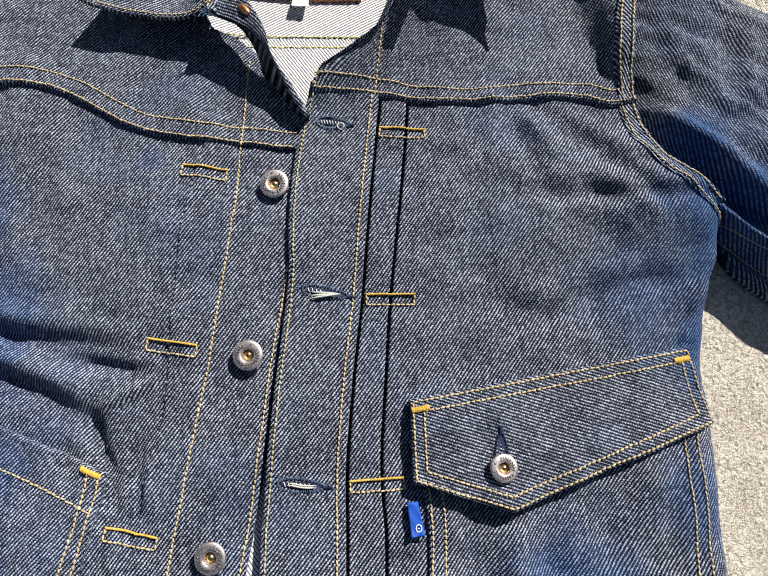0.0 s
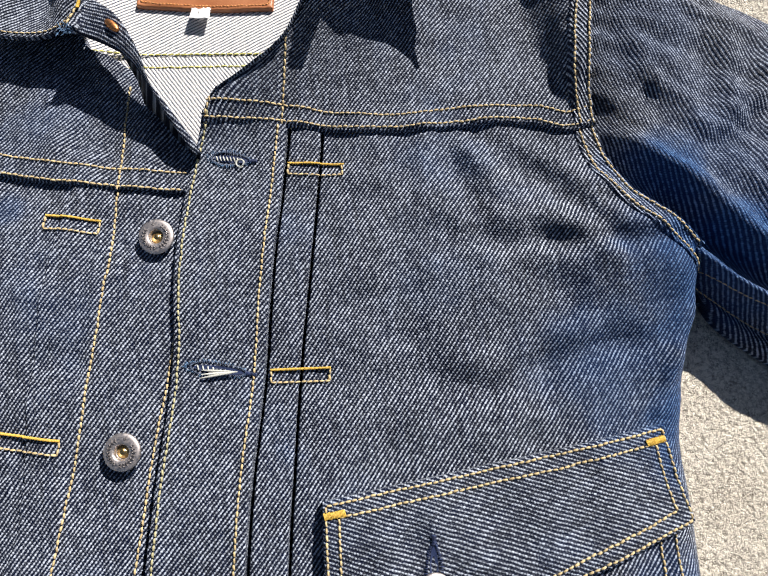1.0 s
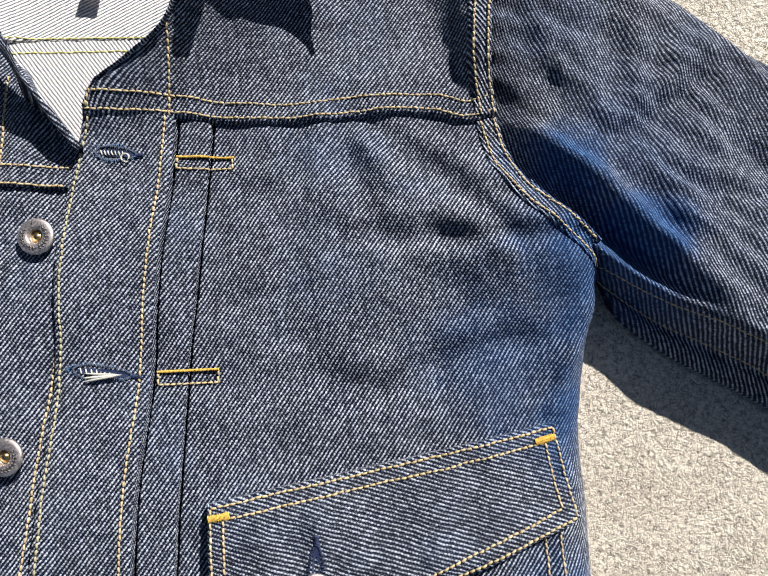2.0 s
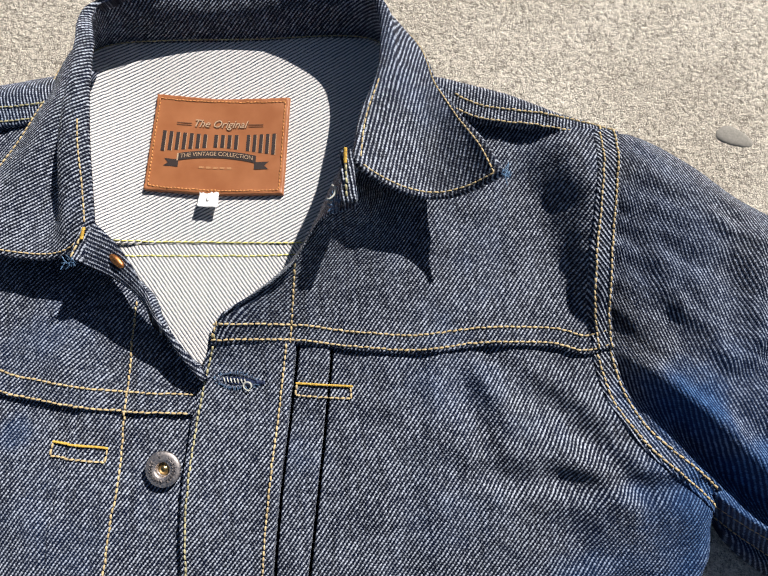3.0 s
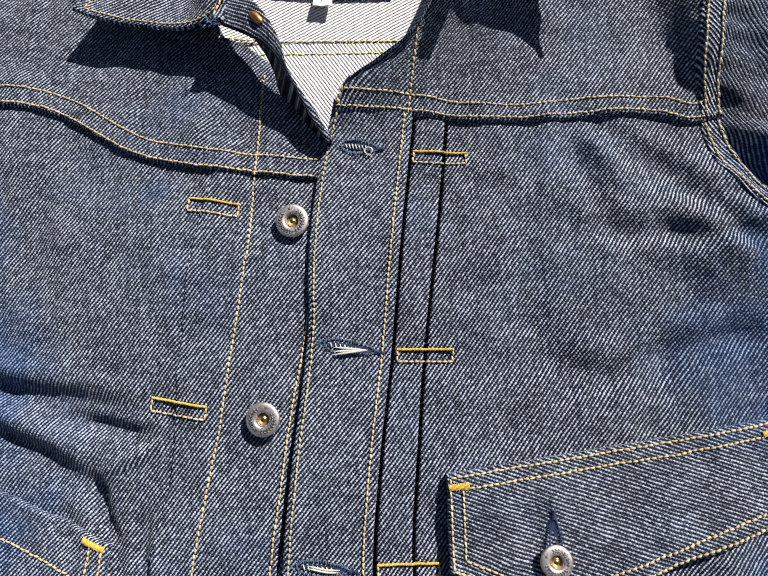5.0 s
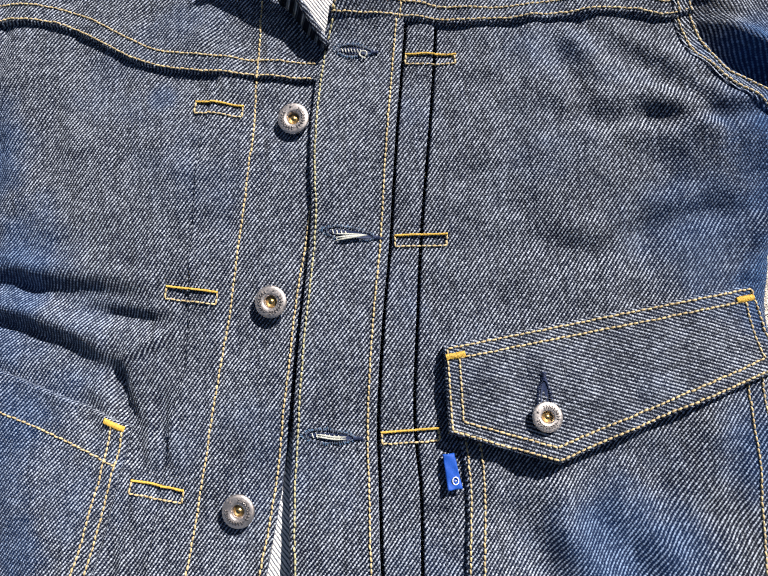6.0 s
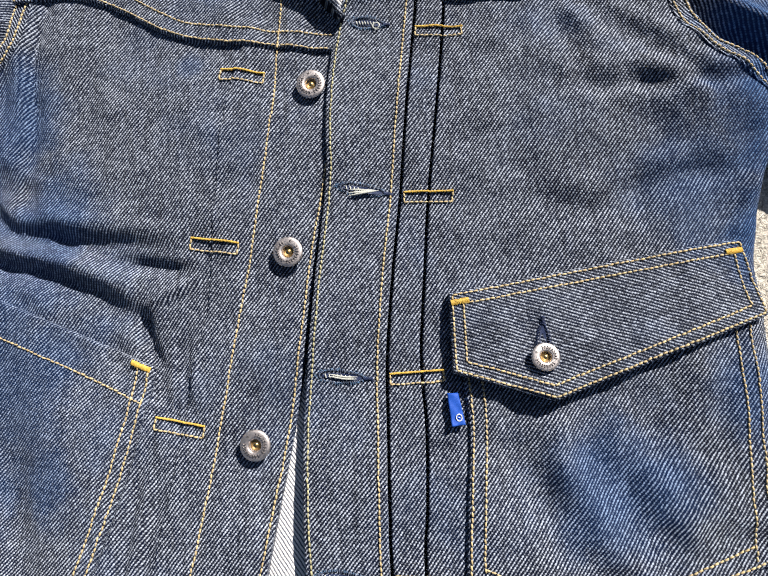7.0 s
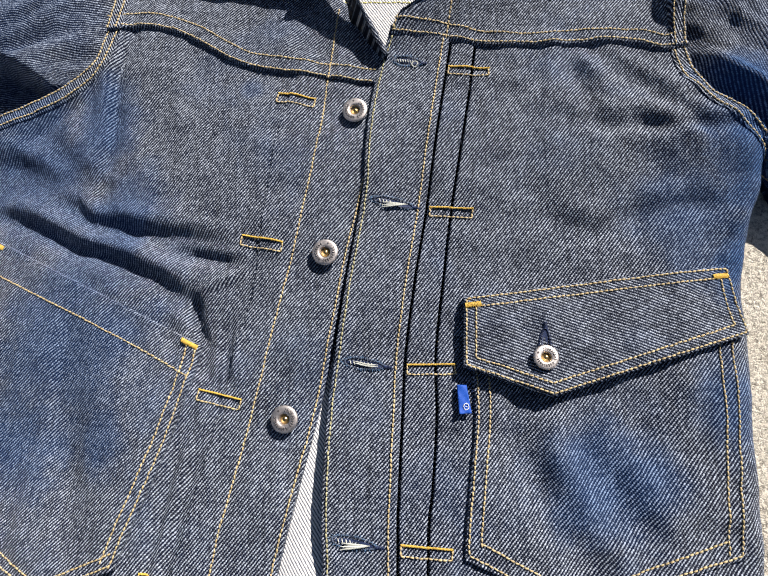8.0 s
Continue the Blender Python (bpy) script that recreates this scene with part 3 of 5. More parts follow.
def body(x, y):
    """Height of the jacket's front over the ground."""
    z = 0.0315 + 0 * x
    z = z + puff(x, y)
    for cx, cy, sx, sy, high in SWELLS:
        z = z + high * np.exp(-((x - cx) / sx) ** 2 - ((y - cy) / sy) ** 2)
    z = z + crease(x, y, CREASES_R) + crease(x, y, CREASES_L) + bent(x, y, FOLDS) + bent(x, y, FOLDS_LOW) + tuck(x, y, TUCKS)
    calm = 1 - 0.75 * np.exp(-(((x + 0.03 - 0.12 * (y - 0.1)) / 0.05) ** 2))
    calm = calm * (1 - 0.5 * np.clip((-0.08 - x) / 0.06, 0, 1))
    z = z + calm * (0.0026 * ripple(x, y, 0.060, 11) + 0.0012 * ripple(x, y, 0.024, 13)) + 0.0004 * ripple(x, y, 0.012, 12)
    # puckered places: above the slanted pocket, in the armpits, beside the pleats, in the flapped pocket
    z = z + 0.0017 * wrinkles(x, y, -24, 0.026, 71) * np.exp(-((x + 0.235) / 0.085) ** 2 - ((y - 0.150 + 0.35 * (x + 0.235)) / 0.055) ** 2)
    z = z + 0.0016 * wrinkles(x, y, -38, 0.022, 72) * np.exp(-((x - 0.165) / 0.045) ** 2 - ((y - 0.220) / 0.040) ** 2)
    z = z + 0.0012 * wrinkles(x, y, 78, 0.020, 73) * np.exp(-((x + 0.150) / 0.035) ** 2 - ((y - 0.010) / 0.090) ** 2)
    z = z + 0.0012 * wrinkles(x, y, 60, 0.040, 74) * np.exp(-((x - 0.100) / 0.070) ** 2 - ((y + 0.010) / 0.060) ** 2)
    z = z + 0.0007 * wrinkles(x, y, 70, 0.030, 75)
    # the closing edges hang between their buttons and buttonholes
    down = y - 0.250 + 0.033 * np.clip((-0.045 - x) / 0.03, 0, 1)
    z = z - 0.0021 * np.cos(2 * math.pi * down / 0.105) * np.exp(-((x + 0.045 - 0.2 * (y - 0.1)) / 0.050) ** 4)
    right = np.interp(y, [p[1] for p in SIDE_R], [p[0] for p in SIDE_R])
    left = np.interp(y, [p[1] for p in SIDE_L], [p[0] for p in SIDE_L])
    gap = np.where(y < 0.19, np.minimum(right - x, 1.0), 1.0)
    gap = np.minimum(gap, np.where(y < 0.235, x - left, 1.0))
    z = z - 0.020 * np.clip(1 - (x - left) / 0.150, 0, 1) ** 1.4 * np.clip((0.24 - y) / 0.06, 0, 1)
    return np.maximum(z - 0.024 * np.clip(1 - gap / 0.022, 0, 1) ** 2.4, 0.003)


def over(amount):
    return lambda x, y: body(x, y) + amount


def piece_of(line, a, b, count=N):
    """A stretch of a line between two fractions of its length."""
    p = curve(line, 400, sharp=True)
    return curve(p[int(a * 399):int(b * 399) + 1], count, sharp=True)


jacket = tagged(joint("denim_jacket", None), "dark indigo raw denim jacket lying flat and unbuttoned on concrete", "jacket")

# ---- back of the jacket, seen from inside
def back_low(x, y):
    slack = np.exp(-((x + 0.078) / 0.040) ** 2) * np.clip((0.14 - y) / 0.09, 0, 1)
    return 0.0115 + 0.0008 * ripple(x, y, 0.08, 21) + 0.010 * np.clip((np.abs(x + 0.03) - 0.10) / 0.16, 0, 1) + 0.0150 * slack


def back_high(x, y):
    rise = np.clip((y - 0.415) / 0.035, 0, 1)
    return back_low(x, y) + 0.0004 + 0.002 * rise ** 1.6 + 0.006 * np.clip((np.abs(x + 0.008) - 0.055) / 0.04, 0, 1) ** 1.5


lower_back = sheet("back_panel", curve([(-0.205, -0.155), (-0.205, 0.10), (-0.19, 0.346)], N), curve([(0.13, -0.155), (0.13, 0.10), (0.12, 0.338)], N),
                   curve([(-0.205, -0.155), (0.13, -0.155)], N), curve([(-0.19, 0.346), (0.12, 0.338)], N), back_low, LINING, jacket, "white reverse side of the denim back, twill lines showing", step=0.006)
upper_back = sheet("back_yoke", curve([(-0.13, 0.340), (-0.112, 0.40), (-0.096, 0.464)], N), curve([(0.10, 0.3275), (0.098, 0.39), (0.076, 0.456)], N),
                   curve([(-0.13, 0.340), (-0.074, 0.3365), (0.008, 0.3305), (0.10, 0.3275)], N), curve([(-0.096, 0.464), (-0.004, 0.4660), (0.076, 0.456)], N), back_high, LINING_YOKE, jacket,
                   "white reverse side of the back yoke inside the collar", step=0.004)
stitches(curve([(-0.11, 0.3415), (-0.074, 0.3385), (0.008, 0.3315), (0.06, 0.329)], N), lambda x, y: back_high(x, y), YELLOW, upper_back, pitch=0.0038, wide=0.00042)
stitches(curve([(-0.11, 0.3320), (-0.071, 0.3300), (0.000, 0.3250), (0.06, 0.3235)], N), lambda x, y: back_low(x, y), YELLOW, lower_back, pitch=0.0038, wide=0.00042)

# ---- button side (wearer's right front)
left_edge = np.concatenate([curve(SIDE_L, 90)[:-1], curve(ARM_L, 70)])
front_l = sheet("front_panel", left_edge, np.concatenate([UNDER_SEAM[:-1], settle([[-0.071, 0.262]])]), curve([SIDE_L[0], UNDER_SEAM[0]], N),
                settle(curve([(-0.238, 0.298), (-0.211, 0.300), (-0.179, 0.293), (-0.140, 0.271), (-0.071, 0.262)], N)), over(-0.0005), DENIM, jacket,
                "dark indigo front panel with two faint pleats", step=0.0028, skirt=0.012, lip=0.001, grain=3)
PLEAT_C = settle(curve([(-0.170, -0.160), (-0.160, -0.090), (-0.146, -0.031), (-0.136, 0.013), (-0.127, 0.059), (-0.118, 0.092), (-0.115, 0.132), (-0.109, 0.197), (-0.101, 0.229), (-0.092, 0.256)], N))
sheet("pleat", PLEAT_C, beside(UNDER_SEAM, 0.0006), curve([PLEAT_C[0], UNDER_SEAM[0]], N), curve([PLEAT_C[-1], UNDER_SEAM[-1]], N), over(0.0008), DENIM, jacket,
      "pressed pleat beside the button placket", step=0.0028, skirt=0.004, lip=0.0010, grain=3)
under = sheet("button_placket", beside(UNDER_SEAM, 0.001), UNDER_EDGE, curve([UNDER_SEAM[0], UNDER_EDGE[0]], N), settle(curve([(-0.072, 0.258), (-0.026, 0.255)], N)),
              over(-0.0006), DENIM, jacket, "button side placket edge of dark denim", step=0.0028, skirt=0.006, grain=2)
stitches(beside(UNDER_SEAM, 0.0002), over(-0.0004), GOLD, under)
stitches(piece_of(beside(UNDER_EDGE, 0.0028), 0.0, 0.80), over(-0.0004), GOLD, under)

# ---- buttonhole side (wearer's left front)
right_edge = np.concatenate([curve(SIDE_R, 90)[:-1], curve(ARM_R, 70)])
front_r = sheet("front_panel", beside(PLEAT_B, -0.0008), right_edge, curve([PLEAT_B[0], SIDE_R[0]], N),
                curve([(0.035, 0.278), (0.078, 0.270), (0.110, 0.271), (0.143, 0.269), (0.176, 0.262)], N), over(0.0), DENIM, jacket,
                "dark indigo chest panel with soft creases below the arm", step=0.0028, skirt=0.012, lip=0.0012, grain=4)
sheet("pleat", beside(PLEAT_A, -0.0008), beside(PLEAT_B, 0.0008), curve([PLEAT_A[0], PLEAT_B[0]], N), curve([PLEAT_A[-1], PLEAT_B[-1]], N), over(0.0010), DENIM, jacket,
      "narrow folded pleat beside the placket", step=0.0025, skirt=0.010, lip=0.0010, grain=3)
placket = sheet("buttonhole_placket", PLACKET_L, beside(PLEAT_A, 0.0009), curve([PLACKET_L[0], PLEAT_A[0]], N), curve([PLACKET_L[-1], PLEAT_A[-1]], N), over(0.0038), DENIM, jacket,
                "dark denim placket with four buttonholes", step=0.0025, skirt=0.012, lip=0.0012, grain=0)
stitches(beside(PLACKET_L, -0.0032), over(0.0040), OLIVE, placket)
stitches(piece_of(beside(PLEAT_A, 0.0052), 0.0, 0.985), over(0.0040), GOLD, placket)

# ---- yokes
yoke_r_left = np.concatenate([curve(NECK_R, 90)[:-1], curve([NECK_R[-1], (0.0515, 0.350), (0.060, 0.367), (0.078, 0.388), (0.095, 0.402)], 60)])
ARM_YOKE_R = [(0.1765, 0.2605), (0.1745, 0.285), (0.176, 0.303), (0.181, 0.330), (0.189, 0.372)]
SEAM_R = curve([(0.095, 0.399), (0.118, 0.3850), (0.150, 0.3780), (0.175, 0.3710), (0.189, 0.3660)], N)


def yoke_height(x, y):
    fall = np.clip((y - 0.345) / 0.05, 0, 1.2) ** 1.4
    return body(x, y) + 0.0026 - 0.004 * fall


NECK_LINE = curve(NECK_R + [(0.0515, 0.350), (0.060, 0.367)], 110)
NECK_TOP = np.interp(np.linspace(0, 1, 110), [0, 0.11, 0.30, 0.48, 0.64, 0.74, 0.86, 1], [0.046, 0.051, 0.055, 0.059, 0.066, 0.068, 0.058, 0.048]) - 0.0035


def neck_rise(x, y):
    z = yoke_height(x, y)
    far = (x[..., None] - NECK_LINE[:, 0]) ** 2 + (y[..., None] - NECK_LINE[:, 1]) ** 2
    k = far.argmin(-1)
    d = np.sqrt(far.min(-1))
    return k, d, np.maximum(NECK_TOP[k] - z, 0) * np.exp(-(d / 0.0120) ** 1.2)


def yoke_r_height(x, y):
    """The yoke, lifted towards the turned-up neck edge and towards the armhole seam."""
    start = np.interp(y, [0.275, 0.300, 0.360], [0.159, 0.152, 0.142])
    t = np.clip((x - start) / (0.1690 - start), 0, 1)
    return yoke_height(x, y) + neck_rise(x, y)[2] + np.interp(y, [0.270, 0.300, 0.350], [0.009, 0.014, 0.017]) * t * t * (3 - 2 * t) * np.clip((y - 0.266) / 0.020, 0, 1) * np.clip((0.385 - y) / 0.03, 0, 1)


def yoke_r_drift(x, y):
    rise = neck_rise(x, y)[2]
    return np.array([-0.55, 0.83]) * rise[..., None] * 0.75


yoke_r = sheet("front_yoke", yoke_r_left, curve(ARM_YOKE_R, N), YOKE_R, SEAM_R, yoke_r_height, DENIM, jacket, "dark denim shoulder yoke in the collar's shadow", step=0.0026, grain=3, drift=yoke_r_drift)
stitches(piece_of(beside(YOKE_R, 0.0022), 0.015, 1), yoke_r_height, GOLD, yoke_r)
stitches(piece_of(beside(YOKE_R, 0.0096), 0.022, 1), yoke_r_height, GOLD, yoke_r)
stitches(curve([(0.0135, 0.274), (0.0165, 0.290), (0.021, 0.312)], N), yoke_r_height, GOLD, yoke_r)
stitches(curve([(-0.0235, 0.279), (-0.0195, 0.287)], 40), yoke_r_height, GOLD, yoke_r)
stitches(curve([(p[0] - 0.002, p[1]) for p in ARM_YOKE_R], N), lambda x, y: yoke_r_height(x, y) + 0.0009, GOLD, yoke_r)
stitches(curve([(p[0] - 0.0088, p[1]) for p in ARM_YOKE_R], N), lambda x, y: yoke_r_height(x, y) + 0.0009, GOLD, yoke_r)


def shoulder_height(x, y):
    top = np.interp(x, [-0.25, -0.181, -0.10, 0.10, 0.137, 0.165, 0.20], [0.428, 0.439, 0.447, 0.424, 0.411, 0.397, 0.383])
    edge = np.where(x > 0, 0.017, 0.026)
    return np.where(x > 0, 0.0355, 0.0325) - np.where(x > 0, 0.0290, 0.0255) * np.clip(1 - (top - y) / edge, 0, 1) ** 1.9 + 0.0006 * ripple(x, y, 0.03, 31)


shoulder_r = sheet("back_shoulder", curve([(0.088, 0.402), (0.086, 0.428)], N), curve([(0.1895, 0.3655), (0.198, 0.384)], N), beside(SEAM_R, -0.001),
                   curve([(0.086, 0.429), (0.101, 0.424), (0.137, 0.411), (0.165, 0.397), (0.198, 0.384)], N), shoulder_height, DENIM, jacket, "back panel folded over the shoulder seam", step=0.0028, grain=30)
stitches(piece_of(beside(SEAM_R, 0.0015), 0.1, 1), shoulder_height, GOLD, shoulder_r)
stitches(piece_of(beside(SEAM_R, 0.0085), 0.1, 1), shoulder_height, GOLD, shoulder_r)
stitches(curve([(0.1862, 0.367), (0.1945, 0.385)], 40), shoulder_height, GOLD, shoulder_r)
stitches(curve([(0.1800, 0.369), (0.1880, 0.388)], 40), shoulder_height, GOLD, shoulder_r)

ARM_YOKE_L = [(-0.2385, 0.2945), (-0.236, 0.330), (-0.236, 0.370), (-0.242, 0.400)]
SEAM_L = curve([(-0.242, 0.396), (-0.181, 0.401), (-0.146, 0.403), (-0.100, 0.405)], N)
yoke_l_right = np.concatenate([curve(NECK_L, 90)[:-1], curve([NECK_L[-1], (-0.098, 0.36), (-0.100, 0.405)], 60)])
yoke_l = sheet("front_yoke", curve(ARM_YOKE_L, N), yoke_l_right, YOKE_L, SEAM_L, yoke_height, DENIM, jacket, "dark denim shoulder yoke beside the buttons", step=0.0028, grain=-3)
stitches(piece_of(beside(YOKE_L, 0.0022), 0, 0.945), yoke_height, GOLD, yoke_l)
stitches(piece_of(beside(YOKE_L, 0.0115), 0, 0.955), yoke_height, GOLD, yoke_l)
stitches(settle(curve([(-0.0705, 0.2485), (-0.0672, 0.275), (-0.063, 0.303)], N)), yoke_height, GOLD, yoke_l)
stitches(curve([(p[0] + 0.002, p[1]) for p in ARM_YOKE_L], N), lambda x, y: yoke_height(x, y) + 0.0009, GOLD, yoke_l)
stitches(curve([(p[0] + 0.0085, p[1]) for p in ARM_YOKE_L], N), lambda x, y: yoke_height(x, y) + 0.0009, GOLD, yoke_l)
shoulder_l = sheet("back_shoulder", curve([(-0.245, 0.394), (-0.247, 0.428)], N), curve([(-0.095, 0.405), (-0.095, 0.447)], N), beside(SEAM_L, -0.001),
                   curve([(-0.247, 0.428), (-0.181, 0.439), (-0.152, 0.443), (-0.095, 0.448)], N), shoulder_height, DENIM, jacket, "back panel folded over the shoulder seam", step=0.0028, grain=55)
stitches(piece_of(beside(SEAM_L, 0.0018), 0, 1), shoulder_height, OLIVE, shoulder_l)
stitches(piece_of(beside(SEAM_L, 0.0100), 0, 1), shoulder_height, OLIVE, shoulder_l)

# felled armhole seams, raised and topstitched twice
def welt(line, height, parent, way):
    edge, inner = beside(line, way * 0.0004), beside(line, way * 0.0116)
    left, right = (inner, edge) if way > 0 else (edge, inner)
    return sheet("armhole_welt", left, right, curve([left[0], right[0]], 30), curve([left[-1], right[-1]], 30), height, DENIM, parent, "raised felled seam round the armhole", step=0.0026, skirt=0.0008, lip=0.0008, grain=70)


welt(curve(ARM_R, N), over(0.0010), front_r, 1)
welt(curve(ARM_L, N), over(0.0006), front_l, -1)
welt(curve(ARM_YOKE_R, N), lambda x, y: yoke_r_height(x, y) + 0.0008, yoke_r, 1)
welt(curve(ARM_YOKE_L, N), lambda x, y: yoke_height(x, y) + 0.0008, yoke_l, -1)
stitches(beside(curve(ARM_R, N), 0.0022), over(0.0011), GOLD, front_r)
stitches(beside(curve(ARM_R, N), 0.0088), over(0.0011), GOLD, front_r)
stitches(beside(curve(ARM_L, N), -0.0022), over(0.0007), GOLD, front_l)
stitches(beside(curve(ARM_L, N), -0.0090), over(0.0007), GOLD, front_l)


# ---- sleeves
def sleeve(inner, upper, lower, folds, crest, high, grain, label, seam_row, way_angle):
    """A sleeve lying on its side: a swelling upper face, a steep fall and a flat underarm strip."""
    us, vs = np.linspace(0, 1, 120), np.concatenate([np.linspace(0, 0.06, 12)[:-1], np.linspace(0.06, 0.94, 110), np.linspace(0.94, 1, 12)[1:]])
    A = curve(lower, len(us))
    B = curve(upper, len(us))
    C = curve(inner, len(vs))
    v = vs[None, :]
    p = A[:, None] * (1 - v[..., None]) + B[:, None] * v[..., None]
    # the first row follows the armhole and fades along the sleeve
    shift = C - p[0]
    p = p + shift[None] * np.clip(1 - us / 0.45, 0, 1)[:, None, None] ** 1.5
    x, y = p[..., 0], p[..., 1]
    rise = np.clip((1 - v) / 0.14, 0, 1)
    rise = np.sqrt(np.maximum(1 - (1 - rise) ** 2, 0))
    crest = np.interp(us, [0, 0.10, 0.30, 0.60], crest)[:, None]
    slope = np.clip((v - crest + 0.09) / 0.09, 0, 1)
    slope = slope ** 2 * (3 - 2 * slope)
    tail = np.sqrt(np.clip(v / 0.05, 0, 1))
    z = 0.004 + tail * 0.009 + (high - 0.013) * slope * rise + 0 * x
    z = z - 0.001 * np.clip((v - crest - 0.06) / (0.80 - crest), 0, 1) ** 0.8 * slope
    z = z + (bent(x, y, folds) + 0.0020 * ripple(x, y, 0.050, 41) + 0.0017 * wrinkles(x, y, way_angle, 0.024, 42) + 0.0005 * ripple(x, y, 0.014, 43)) * rise * tail
    groove = np.clip((v - 0.10) / 0.10, 0, 1) * np.clip((0.80 - v) / 0.30, 0, 1)
    z = z - 0.011 * np.exp(-us[:, None] / 0.04) * slope - 0.012 * np.exp(-(us[:, None] / 0.05) ** 2) * groove * slope
    z = np.maximum(z, 0.003)
    flat = np.stack([x, y, z], -1).reshape(-1, 3)
    c, s = math.cos(radians(grain)), math.sin(radians(grain))
    # the cloth's map follows the bent surface from the lower edge to the upper
    steps = np.diff(np.stack([x, y, z], -1), axis=1)
    extra = np.linalg.norm(steps, axis=2) - np.linalg.norm(steps[..., :2], axis=2)
    extra = np.concatenate([np.zeros((len(us), 1)), np.cumsum(extra, axis=1)], 1)
    way = B[60] - A[60]
    laid = (p + extra[..., None] * way / np.linalg.norm(way)).reshape(-1, 2)
    uv = np.stack([laid[:, 0] * c + laid[:, 1] * s, laid[:, 1] * c - laid[:, 0] * s], 1)
    rim = rim_of(*x.shape)
    low = flat[rim].copy()
    low[:, 2] = np.minimum(low[:, 2], 0.001)
    k = len(flat) + np.arange(len(rim))
    side = np.stack([np.roll(rim, -1), rim, k, np.roll(k, -1)], 1)
    ob = mesh_part("sleeve", np.concatenate([flat, low]), np.concatenate([grid_faces(*x.shape), side]), DENIM, jacket, label, np.concatenate([uv, uv[rim]]))
    for at in seam_row:
        j = int(np.argmin(np.abs(vs - at)))
        line = p[10:, j]
        stitches(line, lambda a, b, xs=p[:, j, 0], zs=z[:, j]: np.interp(a, xs, zs) if xs[0] < xs[-1] else np.interp(a, xs[::-1], zs[::-1]), GOLD, ob, wide=0.00036)
    return ob


FOLDS_R = [
    (0.0075, 0.0034, 0.0018, [(0.1930, 0.324), (0.1955, 0.306), (0.2030, 0.283), (0.2120, 0.263), (0.2230, 0.236)]),
    (0.0050, 0.0016, 0.0008, [(0.2070, 0.318), (0.2130, 0.290), (0.2190, 0.270)]),
    (0.0055, -0.0022, 0.0, [(0.2010, 0.306), (0.2080, 0.280), (0.2150, 0.258)]),
    (0.0070, 0.0036, 0.0016, [(0.2220, 0.238), (0.2390, 0.246), (0.2610, 0.258), (0.2770, 0.269), (0.2920, 0.281)]),
    (0.0065, 0.0030, 0.0016, [(0.2410, 0.306), (0.2400, 0.285), (0.2385, 0.268), (0.2340, 0.247)]),
    (0.0065, 0.0028, 0.0014, [(0.2640, 0.296), (0.2600, 0.280), (0.2540, 0.262)]),
    (0.0070, 0.0130, 0.0020, [(0.1850, 0.242), (0.1960, 0.2310), (0.2070, 0.2160), (0.2200, 0.1990), (0.2400, 0.1760), (0.2600, 0.1540)]),
    (0.0060, -0.0062, 0.0, [(0.1800, 0.254), (0.1960, 0.2420), (0.2140, 0.2240), (0.2300, 0.2050), (0.2480, 0.1850), (0.2750, 0.1580)]),
    (0.0045, 0.0018, 0.0008, [(0.2420, 0.222), (0.2490, 0.206), (0.2550, 0.190), (0.2640, 0.172)]),
    (0.0050, -0.0022, 0.0, [(0.2260, 0.230), (0.2460, 0.2150), (0.2680, 0.1900), (0.2900, 0.1650)]),
    (0.0080, 0.0046, 0.0, [(0.2840, 0.240), (0.3020, 0.2200), (0.3220, 0.1900)]),
]
FOLDS_L = [
    (0.0065, 0.0060, 0.0, [(-0.2460, 0.304), (-0.2700, 0.292), (-0.3050, 0.280), (-0.3400, 0.270)]),
    (0.0060, -0.0040, 0.0, [(-0.2500, 0.320), (-0.2800, 0.314), (-0.3200, 0.304)]),
    (0.0060, 0.0050, 0.0, [(-0.2420, 0.288), (-0.2620, 0.274), (-0.2900, 0.262)]),
    (0.0080, 0.0040, 0.0, [(-0.2700, 0.350), (-0.3000, 0.335), (-0.3400, 0.310)]),
]
sleeve([(0.2260, 0.176), (0.204, 0.199), (0.190, 0.213), (0.180, 0.226), (0.175, 0.238), (0.172, 0.262), (0.171, 0.290), (0.174, 0.315), (0.184, 0.350), (0.197, 0.384)],
       [(0.197, 0.384), (0.210, 0.3785), (0.234, 0.359), (0.259, 0.336), (0.284, 0.316), (0.300, 0.297), (0.324, 0.277), (0.372, 0.228), (0.460, 0.140)],
       [(0.2260, 0.172), (0.234, 0.151), (0.256, 0.131), (0.279, 0.116), (0.295, 0.106), (0.330, 0.080), (0.400, 0.020)],
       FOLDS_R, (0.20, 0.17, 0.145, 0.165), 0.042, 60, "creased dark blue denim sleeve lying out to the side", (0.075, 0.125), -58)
sleeve([(-0.305, 0.240), (-0.290, 0.247), (-0.268, 0.256), (-0.252, 0.268), (-0.240, 0.290), (-0.234, 0.330), (-0.236, 0.370), (-0.247, 0.428)],
       [(-0.247, 0.428), (-0.270, 0.418), (-0.320, 0.392), (-0.380, 0.350), (-0.480, 0.270)],
       [(-0.305, 0.256), (-0.335, 0.252), (-0.380, 0.238), (-0.440, 0.205)],
       FOLDS_L, (0.12, 0.17, 0.29, 0.32), 0.050, -52, "creased dark blue denim sleeve folded away from the body", (), 30)


